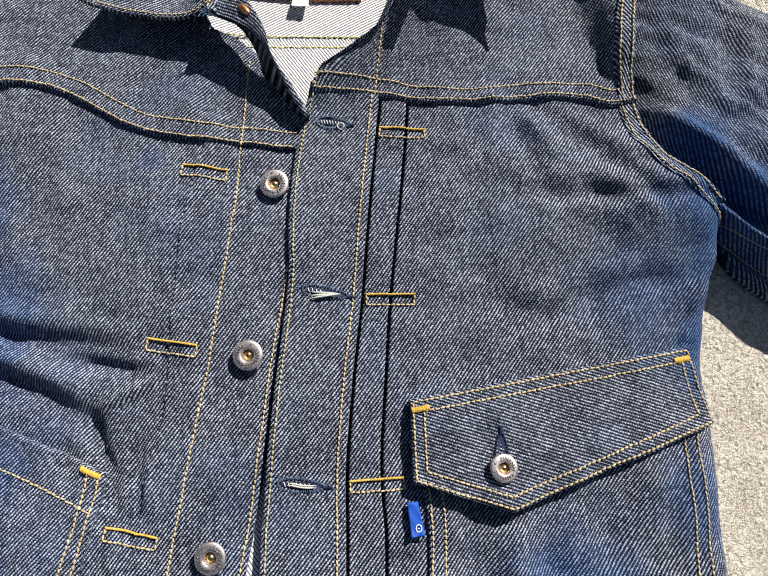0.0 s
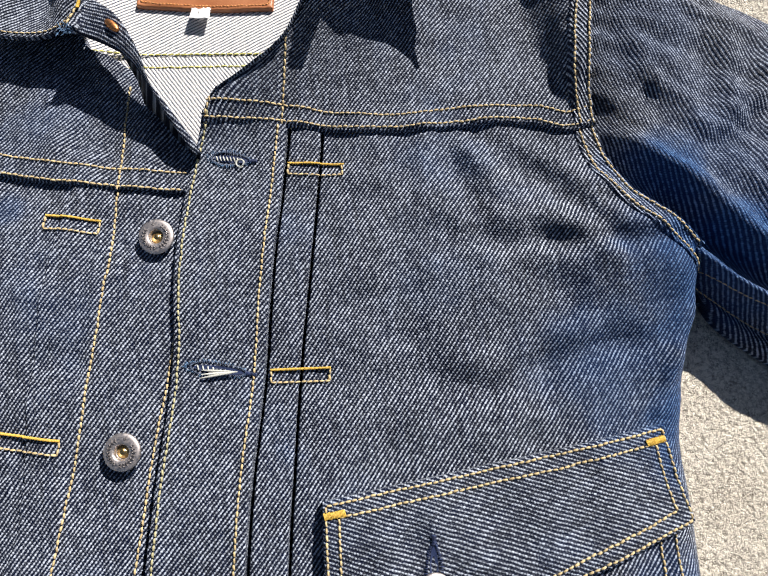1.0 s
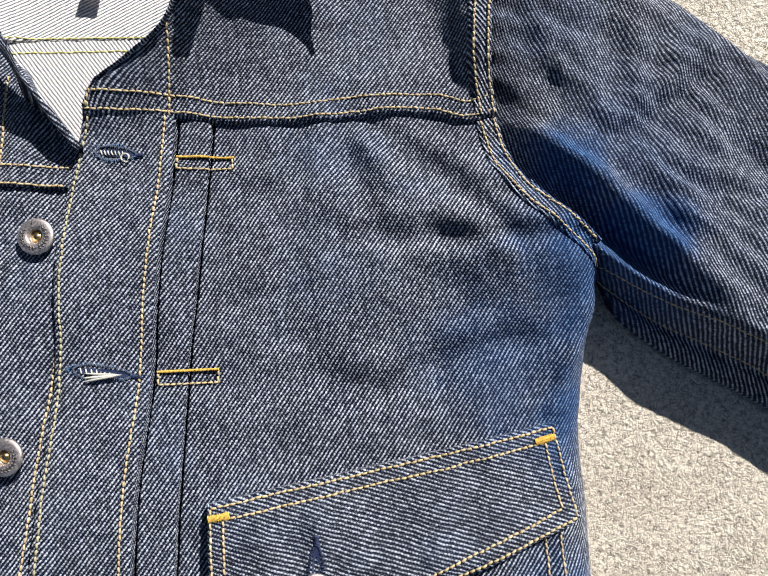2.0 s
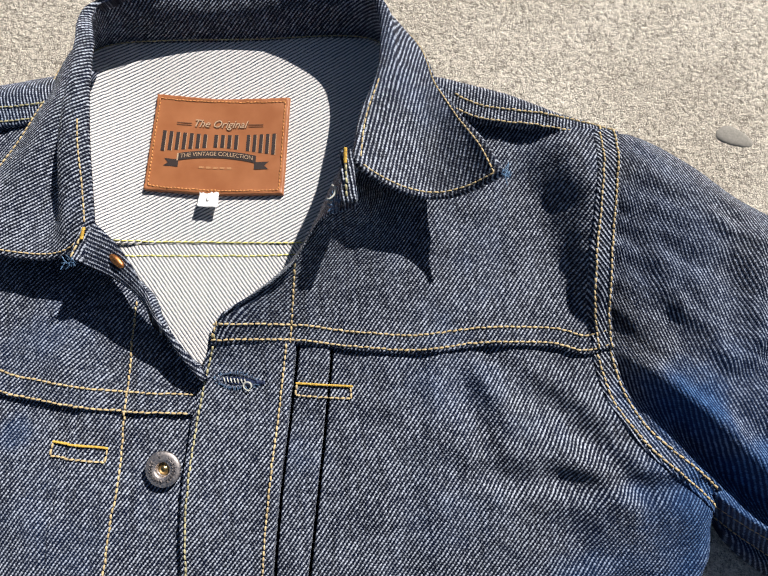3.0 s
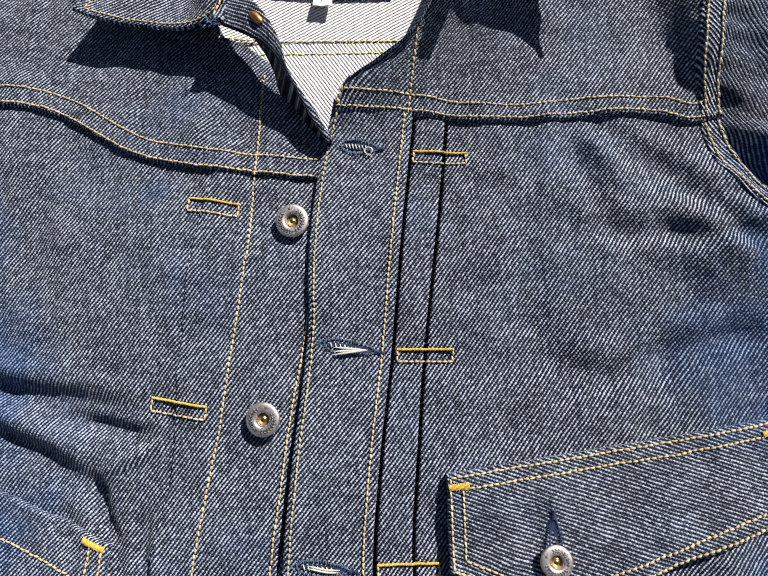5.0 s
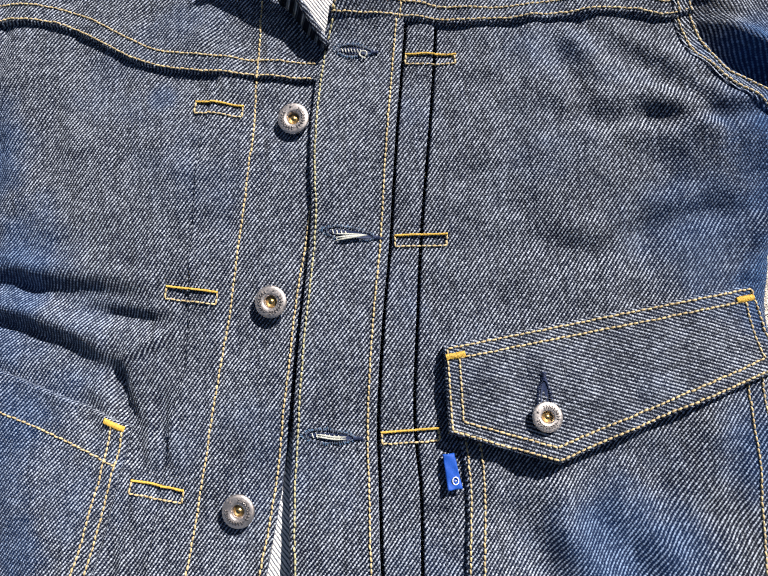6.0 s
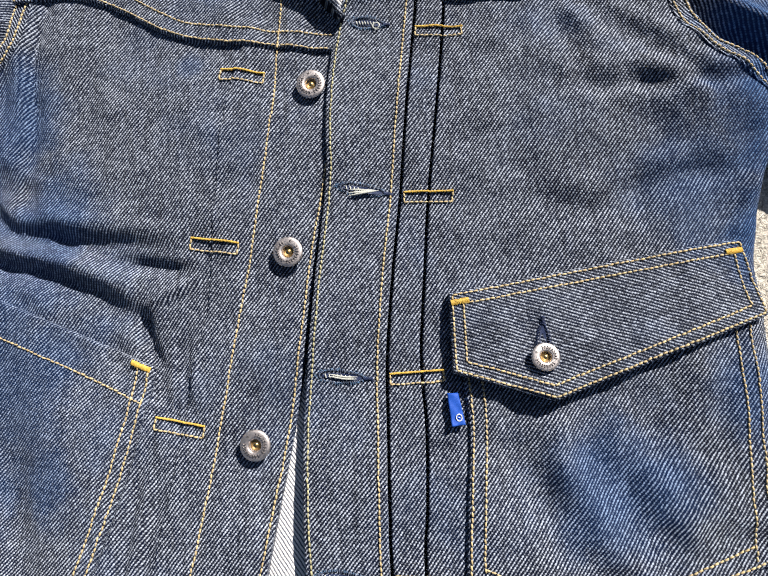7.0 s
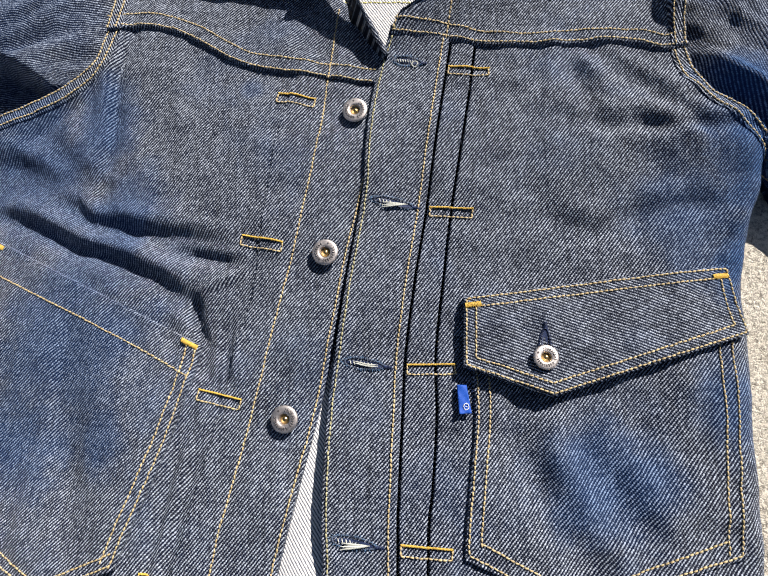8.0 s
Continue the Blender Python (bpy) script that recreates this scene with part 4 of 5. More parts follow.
# ---- pockets
def pocket_height(x, y):
    return body(x, y) + 0.0026


pocket_r = sheet("patch_pocket", curve([(0.018, -0.066), (0.0185, -0.054), (0.023, -0.014), (0.026, 0.014), (0.025, 0.050)], N), curve([(0.173, -0.062), (0.176, -0.025), (0.180, 0.015), (0.182, 0.070)], N),
                 curve([(0.018, -0.066), (0.080, -0.092), (0.110, -0.080), (0.173, -0.062)], N, sharp=True), curve([(0.025, 0.050), (0.182, 0.070)], N), pocket_height, DENIM, jacket,
                 "patch pocket of dark denim under a pointed flap", step=0.0028, skirt=0.003, grain=3)
for inset in (0.0022, 0.0092):
    stitches(curve([(0.0185 + inset, -0.064 + inset * 0.6), (0.0185 + inset, -0.054), (0.023 + inset, -0.014), (0.026 + inset, 0.014), (0.026 + inset, 0.042)], N), pocket_height, GOLD, pocket_r)
    stitches(curve([(0.0185 + inset, -0.0655 + inset), (0.080, -0.092 + inset), (0.110, -0.080 + inset), (0.173 - inset, -0.062 + inset)], N, sharp=True), pocket_height, GOLD, pocket_r)
    stitches(curve([(0.173 - inset, -0.060), (0.176 - inset, -0.025), (0.180 - inset, 0.015), (0.182 - inset, 0.060)], N), pocket_height, GOLD, pocket_r)

FLAP = [(0.0210, 0.0880), (0.1850, 0.1070), (0.1895, 0.0635), (0.0712, 0.0262), (0.0195, 0.0440)]


def flap_height(x, y):
    hinge = np.interp(x, [0.02, 0.184], [0.0880, 0.1070])
    return body(x, y) + 0.0052 + np.interp(x, [0.02, 0.08, 0.18], [0.0062, 0.0074, 0.0026]) * np.clip((hinge - y) / 0.050, 0, 1) ** 0.9


flap = sheet("pocket_flap", curve([FLAP[4], FLAP[0]], N), curve([FLAP[2], FLAP[1]], N), curve([FLAP[4], FLAP[3], FLAP[2]], N, sharp=True), curve([FLAP[0], FLAP[1]], N), flap_height, DENIM, jacket,
             "pointed flap buttoned over the chest pocket", step=0.0025, skirt=0.0030, lip=0.0012, grain=-68)
centre = np.array([0.098, 0.068])


def flap_line(a, b, inset):
    """A line parallel to one edge of the flap, nearer its middle."""
    a, b = np.array(FLAP[a]), np.array(FLAP[b])
    d = (b - a) / np.linalg.norm(b - a)
    n = np.array([-d[1], d[0]])
    n = n if n @ (centre - a) > 0 else -n
    return a + n * inset, d


def corner(e, f, inset):
    (a, d), (b, g) = flap_line(*e, inset), flap_line(*f, inset)
    s = np.linalg.solve(np.stack([d, -g], 1), b - a)
    return a + d * s[0]


EDGES = [(0, 1), (1, 2), (2, 3), (3, 4), (4, 0)]
for inset, first in ((0.0020, True), (0.0078, False)):
    spots = [corner(EDGES[k - 1], EDGES[k], inset) for k in range(5)]
    for k, (a, b) in enumerate(((0, 1), (1, 2), (2, 3), (3, 4), (4, 0))):
        stitches(np.array([spots[a], spots[b]]), flap_height, GOLD, flap)
satin(corner(EDGES[4], EDGES[0], 0.0062) + np.array([-0.0052, -0.0004]), corner(EDGES[4], EDGES[0], 0.0062) + np.array([0.0042, 0.0006]), flap_height, AMBER, flap, 0.0016, label="thick yellow bartack")
satin(corner(EDGES[0], EDGES[1], 0.0062) + np.array([-0.0060, -0.0008]), corner(EDGES[0], EDGES[1], 0.0062) + np.array([0.0042, 0.0004]), flap_height, AMBER, flap, 0.0016, label="thick yellow bartack")

POCKET_L_RIGHT = [(-0.194, -0.078), (-0.187, -0.059), (-0.176, -0.031), (-0.166, -0.002), (-0.155, 0.037), (-0.1505, 0.0585)]


def pocket_l_height(x, y):
    return body(x, y) + 0.0034


pocket_l = sheet("patch_pocket", curve([(-0.302, -0.074), (-0.312, 0.040), (-0.3165, 0.1380)], N), curve(POCKET_L_RIGHT, N), curve([(-0.302, -0.074), (-0.245, -0.098), (-0.194, -0.078)], N, sharp=True),
                 curve([(-0.3165, 0.1380), (-0.220, 0.0935), (-0.1505, 0.0605)], N), pocket_l_height, DENIM, jacket, "slanted open patch pocket of dark denim", step=0.0028, skirt=0.0035, grain=-3)
for inset in (0.0028, 0.0095):
    stitches(beside(curve(POCKET_L_RIGHT, N), inset), pocket_l_height, GOLD, pocket_l)
    stitches(curve([(-0.300, -0.072 + inset), (-0.245, -0.098 + inset), (-0.196, -0.078 + inset)], N, sharp=True), pocket_l_height, GOLD, pocket_l)
stitches(curve([(-0.314, 0.1130), (-0.225, 0.0725), (-0.157, 0.0385)], N), pocket_l_height, GOLD, pocket_l)
satin((-0.1640, 0.0628), (-0.1530, 0.0575), pocket_l_height, AMBER, pocket_l, 0.0016, label="thick yellow bartack")
satin((-0.3150, 0.1340), (-0.3090, 0.1312), pocket_l_height, AMBER, pocket_l, 0.0016, label="thick yellow bartack")


# ---- boxes of stitching that hold the pleats
def pleat_box(a, b, drop, height, parent):
    a, b = np.array(a), np.array(b)
    d = (b - a) / np.linalg.norm(b - a)
    n = np.array([d[1], -d[0]]) * drop
    box = joint("pleat_tack", parent)
    satin(a, b, height, AMBER, box, 0.00062, "satin_bar", "amber satin stitched bar", step=0.0006)
    for p, q in ((a, a + n), (a + n, b + n), (b + n, b)):
        stitches(np.array([p, q]), height, GOLD, box, pitch=0.0028, name="stitch_line")
    return box


for a, b in (((0.0150, 0.2540), (0.0430, 0.2505)), ((0.0005, 0.1495), (0.0288, 0.1480)), ((-0.0150, 0.0460), (0.0150, 0.0462)), ((-0.0190, -0.0590), (0.0110, -0.0605))):
    pleat_box(a, b, 0.0062, lambda x, y: body(x, y) + np.where(x < np.interp(y, PLEAT_B[:, 1], PLEAT_B[:, 0]), 0.0012, 0.0003), jacket)
for a, b in (((-0.1070, 0.2395), (-0.0795, 0.2340)), ((-0.1275, 0.1335), (-0.0985, 0.1275)), ((-0.1500, 0.0305), (-0.1205, 0.0240)), ((-0.1790, -0.0800), (-0.1480, -0.0870))):
    pleat_box(settle(a), settle(b), 0.0068, lambda x, y: body(x, y) + np.where(x > np.interp(y, PLEAT_C[:, 1], PLEAT_C[:, 0]), 0.0010, -0.0002), jacket)


# ---- buttons
def button(x, y, z, lean, turn, size=1.0):
    top = joint("tack_button", jacket, "round nickel donut button with a laurel relief")
    rim = [(0.0018, -0.0030), (0.0030, -0.0010), (0.0078, -0.0004), (0.0085, 0.0004), (0.0087, 0.0010), (0.0085, 0.0015), (0.0081, 0.0019), (0.0070, 0.00215), (0.0056, 0.0023), (0.0042, 0.0023), (0.0036, 0.0019), (0.0033, 0.0010), (0.0032, -0.0004), (0.0004, -0.0005)]
    mesh_part("cap", *lathe(rim), STEEL, top)
    mesh_part("post", *lathe([(0.0030, -0.0003), (0.0027, 0.0001), (0.0020, 0.0002), (0.0016, 0.0009), (0.0010, 0.0013), (0.0002, 0.0014)], 20), BRASS, top, "brass centre post")
    bits = []
    for side in (1, -1):
        stem = [(0.0058 * math.sin(side * w), -0.0058 * math.cos(w), 0.0023) for w in np.linspace(0.06, 2.35, 16)]
        bits.append(tube(stem, 0.00022, 5))
        for k in range(9):
            w = 0.18 + 2.1 * k / 8
            for out in (1, -1):
                a = np.array([0.0058 * math.sin(side * w), -0.0058 * math.cos(w), 0.00235])
                way = np.array([math.cos(w) * side, math.sin(w), 0]) * 0.75 + out * 0.75 * np.array([math.sin(side * w), -math.cos(w), 0])
                bits.append(capsule(a, a + 0.0014 * way / np.linalg.norm(way) + np.array([0, 0, -0.00012 * out]), (0, 0, 1), 0.00034, 0.00026, 5))
    for k in range(5):
        w = radians(90 + 72 * k)
        bits.append(capsule((0, 0.0062, 0.0024), (0.0008 * math.cos(w), 0.0062 + 0.0008 * math.sin(w), 0.0024), (0, 0, 1), 0.0002, 0.0002, 5))
    mesh_part("wreath", *join(bits), RELIEF, top, "dark laurel wreath relief")
    top.matrix_basis = pose(x, y, z, lean * 0.5, -lean * 0.3, 0) @ pose(0, 0, 0, 0, 0, turn) @ Matrix.Scale(size, 4)
    return top


for x, y, turn in ((-0.0505, 0.2215, 8), (-0.0690, 0.1195, -20), (-0.0915, 0.0122, 35), (-0.1130, -0.0930, 10)):
    x, y = settle((x, y))
    button(x, y, float(body(np.array([x]), np.array([y]))[0]) + 0.0028, 6, turn)
button(0.0678, 0.0492, float(flap_height(np.array([0.0678]), np.array([0.0492]))[0]) + 0.0024, -8, 60, 0.86)


# ---- buttonholes
def buttonhole(x0, y0, x1, y1, height, kind, parent):
    """A keyhole slit: navy stitches round a dark slot, with white weft showing."""
    hole = joint("buttonhole", parent, "worn keyhole buttonhole with white weft showing" if kind else "navy stitched buttonhole")
    a, b = np.array([x0, y0]), np.array([x1, y1])
    d = (b - a) / np.linalg.norm(b - a)
    n = np.array([-d[1], d[0]])
    size = float(np.linalg.norm(b - a))
    rng = random.Random(int(abs(x0) * 1e5) + kind)
    ring = []
    for k in range(64):
        w = 2 * math.pi * k / 64
        c = a + d * size * (0.44 + 0.40 * math.cos(w)) + n * (0.0026 * math.sin(w)) * (1.25 - 0.45 * math.cos(w)) / 1.25
        out = c + (n * math.sin(w) * 0.0016 + d * math.cos(w) * 0.0012) * rng.uniform(0.7, 1.2)
        z = height(np.array([c[0], out[0]]), np.array([c[1], out[1]]))
        ring.append(capsule((*c, z[0] + 0.0005), (*out, z[1] + 0.0002), (0, 0, 1), 0.00030, 0.0004, 5))
    for k in range(9):
        c = a + d * (size * (0.84 + 0.02 * k)) + n * rng.gauss(0, 0.0002)
        z = float(height(np.array([c[0]]), np.array([c[1]]))[0]) + 0.0006
        ring.append(capsule((*(c - n * 0.0010), z), (*(c + n * 0.0010), z), (0, 0, 1), 0.0003, 0.0005, 5))
    mesh_part("hole_stitching", *join(ring[:64]), HOLE if kind else NAVY, hole, "worn buttonhole stitching")
    mesh_part("hole_bar", *join(ring[64:]), NAVY, hole, "navy bar at the buttonhole's end")
    disc, faces = [], []
    for k in range(40):
        w = 2 * math.pi * k / 40
        c = a + d * size * (0.44 + 0.37 * math.cos(w)) + n * 0.0018 * math.sin(w)
        disc.append((*c, float(height(np.array([c[0]]), np.array([c[1]]))[0]) + 0.00025))
    mid = a + d * size * 0.44
    disc.append((*mid, float(height(np.array([mid[0]]), np.array([mid[1]]))[0]) - 0.0004))
    faces = [(k, (k + 1) % 40, 40) for k in range(40)]
    mesh_part("slot", disc, faces, NAVY, hole)
    if kind:
        fuzz = []
        for k in range(90):
            w = rng.uniform(0, 2 * math.pi)
            c = a + d * size * (0.40 + 0.44 * math.cos(w)) + n * 0.0030 * math.sin(w)
            e = c + (n * math.sin(w) + 0.7 * d * math.cos(w)) * rng.uniform(0.0004, 0.0022) + d * rng.gauss(0, 0.0006)
            z = height(np.array([c[0], e[0]]), np.array([c[1], e[1]]))
            fuzz.append(tube([(*c, z[0] + 0.0003), (*(0.5 * (c + e)), 0.5 * (z[0] + z[1]) + rng.uniform(0.0005, 0.0010)), (*e, z[1] + 0.0003)], 0.00016, 4))
        tagged(mesh_part("frayed_rim", *join(fuzz), BLUEFRAY, hole), "pale blue fuzz round the hole", kind="stuff")
        tufts = []
        for k in range(7):
            c = a + d * size * (0.14 + 0.075 * k)
            z = float(height(np.array([c[0]]), np.array([c[1]]))[0]) + 0.0006
            tufts.append(capsule((*(c - n * 0.0013 + d * 0.0005), z), (*(c + n * 0.0011 - d * 0.0005), z), (0, 0, 1), 0.00034, 0.0004, 5))
        z = float(height(np.array([mid[0]]), np.array([mid[1]]))[0])
        if kind == 1:
            loop = [(*(a + d * size * (0.66 + 0.09 * math.cos(w)) + n * (-0.0022 + 0.0018 * math.sin(w))), z + 0.0012 + 0.0004 * math.cos(w)) for w in np.linspace(-1.2, 5.0, 22)]
            tufts.append(tube(loop, 0.00050))
            tufts.append(tube([(*(a + d * size * t + n * m), z + 0.001) for t, m in ((0.60, -0.004), (0.70, -0.0046), (0.74, -0.0038))], 0.0004))
        elif kind == 2:
            tufts = tufts[:4]
            for m in (-0.0062, -0.0040, -0.0014):
                tufts.append(tube([(*(a + d * size * t + n * (m * (0.72 - t) * 1.5)), z + 0.0008 + 0.0010 * math.sin(t * 3.1)) for t in np.linspace(0.20, 0.74, 14)], 0.00060))
        else:
            for m in (-0.0007, 0.0004):
                tufts.append(tube([(*(a + d * size * t + n * (m + 0.0004 * math.sin(9 * t))), z + 0.0009) for t in np.linspace(0.2, 0.72, 14)], 0.0005))
        tagged(mesh_part("frayed_weft", *join(tufts), FRAY, hole), "loose white weft threads", kind="stuff")
    return hole


buttonhole(-0.0235, 0.2590, -0.0005, 0.2555, over(0.0040), 1, placket)
buttonhole(-0.0365, 0.1545, -0.0060, 0.1480, over(0.0040), 2, placket)
buttonhole(-0.0545, 0.0480, -0.0245, 0.0440, over(0.0040), 3, placket)
buttonhole(-0.0600, -0.0560, -0.0290, -0.0605, over(0.0040), 2, placket)
buttonhole(0.0671, 0.0462, 0.0696, 0.0707, flap_height, 0, flap)


# ---- small woven tab at the pocket's seam
def side_tab():
    tab = sheet("woven_tab", curve([(0.0165, 0.0160), (0.0155, 0.0335)], 30), curve([(0.0240, 0.0165), (0.0215, 0.0335)], 30), curve([(0.0165, 0.0160), (0.0240, 0.0165)], 30), curve([(0.0155, 0.0335), (0.0215, 0.0335)], 30),
                lambda x, y: body(x, y) + 0.0040 + 0.0015 * np.clip((0.0335 - y) / 0.018, 0, 1), TAPE, jacket, "small royal blue woven tab with a white ring", step=0.002, skirt=0.001, lip=0.0005)
    z = float(body(np.array([0.0205]), np.array([0.0205]))[0]) + 0.0056
    ring = [(0.0208 + 0.0015 * math.cos(w), 0.0205 + 0.0018 * math.sin(w), z) for w in np.linspace(0, 6.283, 25)]
    mesh_part("ring_mark", *join([tube(ring, 0.00028, taper=1.0), capsule((0.0202, 0.0205, z), (0.0214, 0.0205, z), (0, 0, 1), 0.00025, 0.0002)]), WHITE, tab, "white woven ring mark")
    return tab


side_tab()


# ---- leather patch and size tag inside the neck
def patch_height(x, y):
    return back_high(x, y) + 0.0030


PATCH = [(-0.0698, 0.3676), (0.0092, 0.3590), (0.0160, 0.4165), (-0.0610, 0.4250)]
patch = sheet("leather_patch", curve([PATCH[0], PATCH[3]], 40), curve([PATCH[1], PATCH[2]], 40), curve([PATCH[0], (-0.030, 0.3618), PATCH[1]], 40), curve([PATCH[3], (-0.024, 0.4188), PATCH[2]], 40),
              patch_height, LEATHER, jacket, "tan leather patch stitched inside the neck", step=0.003, skirt=0.003, lip=0.0010)
P0, PX, PY = np.array(PATCH[0]), np.array(PATCH[1]) - np.array(PATCH[0]), np.array(PATCH[3]) - np.array(PATCH[0])


def on_patch(u, v):
    """A place on the patch from fractions across and up."""
    bow = -0.0018 * 4 * u * (1 - u)
    return P0 + PX * u + PY * v + np.array([0, bow]) + (np.array(PATCH[2]) - P0 - PX - PY) * u * v


for run in ([(0.03, 0.045), (0.97, 0.045)], [(0.97, 0.045), (0.97, 0.955)], [(0.97, 0.955), (0.03, 0.955)], [(0.03, 0.955), (0.03, 0.045)]):
    (a, b), (c, d) = run
    line = np.array([on_patch(a + (c - a) * t, b + (d - b) * t) for t in np.linspace(0, 1, 30)])
    stitches(line, patch_height, RUST, patch, pitch=0.0021, gap=0.0005, wide=0.00036, name="edge_stitching")


def print_bar(u0, v0, u1, v1, material, name, parent, lift=0.00025, arch=0.0):
    us = np.linspace(u0, u1, 14)
    verts, faces = [], []
    for u in us:
        rise = arch * (1 - ((u - 0.5) / 0.35) ** 2)
        for v in (v0 + rise, v1 + rise):
            p = on_patch(u, v)
            verts.append((*p, float(patch_height(np.array([p[0]]), np.array([p[1]]))[0]) + lift))
    faces = [(2 * k, 2 * k + 2, 2 * k + 3, 2 * k + 1) for k in range(13)]
    return mesh_part(name, verts, faces, material, parent)


printing = joint("printed_mark", patch, "dark printed emblem with a ribbon banner")
for v in (0.695, 0.715):
    print_bar(0.18, v, 0.29, v + 0.008, SCRIPT, "rule_line", printing)
    print_bar(0.71, v, 0.82, v + 0.008, SCRIPT, "rule_line", printing)
# three bar words, one bar a letter, longer towards the outer ends
for a, b, count in ((0.075, 0.425, 7), (0.455, 0.655, 4), (0.695, 0.930, 5)):
    for k in range(count):
        w = (b - a) / count
        u = a + w * k
        drop = 0.24 * abs(u + w / 2 - 0.5) ** 1.3
        print_bar(u + 0.22 * w, 0.485 - drop, u + 0.74 * w, 0.612 + 0.15 * drop, INK, "word_bar", printing)
        print_bar(u + 0.76 * w, 0.480 - drop, u + 0.84 * w, 0.606 + 0.15 * drop, PALE, "word_edge", printing, 0.0003)


def ribbon_shape(outline, name):
    """A flat printed shape from corners given in fractions of the patch."""
    verts = []
    for u, v in outline:
        p = on_patch(u, v)
        verts.append((*p, float(patch_height(np.array([p[0]]), np.array([p[1]]))[0]) + 0.0002))
    return mesh_part(name, verts, [tuple(range(len(verts)))], INK, printing)


ARCH = 0.075
print_bar(0.215, 0.300, 0.785, 0.375, INK, "ribbon", printing, 0.0003, arch=ARCH)
print_bar(0.212, 0.300, 0.222, 0.375, PALE, "ribbon_edge", printing, 0.0004, arch=ARCH)
ribbon_shape([(0.120, 0.262), (0.225, 0.262), (0.225, 0.338), (0.120, 0.338), (0.150, 0.300)], "ribbon_tail")
ribbon_shape([(0.775, 0.262), (0.880, 0.262), (0.850, 0.300), (0.880, 0.338), (0.775, 0.338)], "ribbon_tail")
for k in range(5):
    print_bar(0.38 + 0.05 * k, 0.262, 0.412 + 0.05 * k, 0.285, FAINT, "small_bar", printing)


def lettering(text, u, v, size, material, parent, name, lift, slant=0.0, spread=1.0, arch=0.0):
    data = bpy.data.curves.new(name, "FONT")
    data.body, data.size, data.align_x, data.align_y, data.shear, data.space_character = text, size, "CENTER", "CENTER", slant, spread
    holder = bpy.data.objects.new(name, data)
    scene.collection.objects.link(holder)
    bpy.context.view_layer.update()
    made = bpy.data.meshes.new_from_object(holder.evaluated_get(bpy.context.evaluated_depsgraph_get()))
    bpy.data.objects.remove(holder)
    made.materials.clear()
    made.materials.append(material)
    wide, tall = float(np.linalg.norm(PX)), float(np.linalg.norm(PY))
    for vert in made.vertices:
        a, b = u + vert.co.x / wide, v + vert.co.y / tall
        b += arch * (1 - ((a - 0.5) / 0.35) ** 2)
        p = on_patch(a, b)
        vert.co = (*p, float(patch_height(np.array([p[0]]), np.array([p[1]]))[0]) + lift)
    ob = new(name, made)
    ob.parent = parent
    return ob


lettering("The Original", 0.5, 0.710, 0.0062, SCRIPT, printing, "script_words", 0.0003, 0.35)
lettering("The Original", 0.496, 0.719, 0.0062, PALE, printing, "script_highlight", 0.0005, 0.35)
lettering("THE VINTAGE COLLECTION", 0.5, 0.338, 0.0033, PALE, printing, "ribbon_words", 0.0006, arch=ARCH)


def size_tag():
    tag = sheet("size_tag", curve([(-0.0385, 0.3545), (-0.0380, 0.3640)], 20), curve([(-0.0270, 0.3530), (-0.0268, 0.3630)], 20), curve([(-0.0385, 0.3545), (-0.0270, 0.3530)], 20), curve([(-0.0380, 0.3640), (-0.0268, 0.3630)], 20),
                lambda x, y: back_high(x, y) + 0.0030 + 0.004 * np.clip((0.3630 - y) / 0.010, 0, 1), WHITE, jacket, "small white size tag with a printed letter", step=0.002, skirt=0.0004, lip=0.0002)
    data = bpy.data.curves.new("size_letter", "FONT")
    data.body, data.size, data.align_x, data.align_y = "L", 0.0036, "CENTER", "CENTER"
    holder = bpy.data.objects.new("size_letter", data)
    scene.collection.objects.link(holder)
    bpy.context.view_layer.update()
    made = bpy.data.meshes.new_from_object(holder.evaluated_get(bpy.context.evaluated_depsgraph_get()))
    bpy.data.objects.remove(holder)
    made.materials.clear()
    made.materials.append(INK)
    ob = new("size_letter", made)
    ob.matrix_basis = pose(-0.0327, 0.3585, float(back_high(np.array([-0.0327]), np.array([0.3585]))[0]) + 0.0053, -20, 0, -6)
    ob.parent = tag


size_tag()


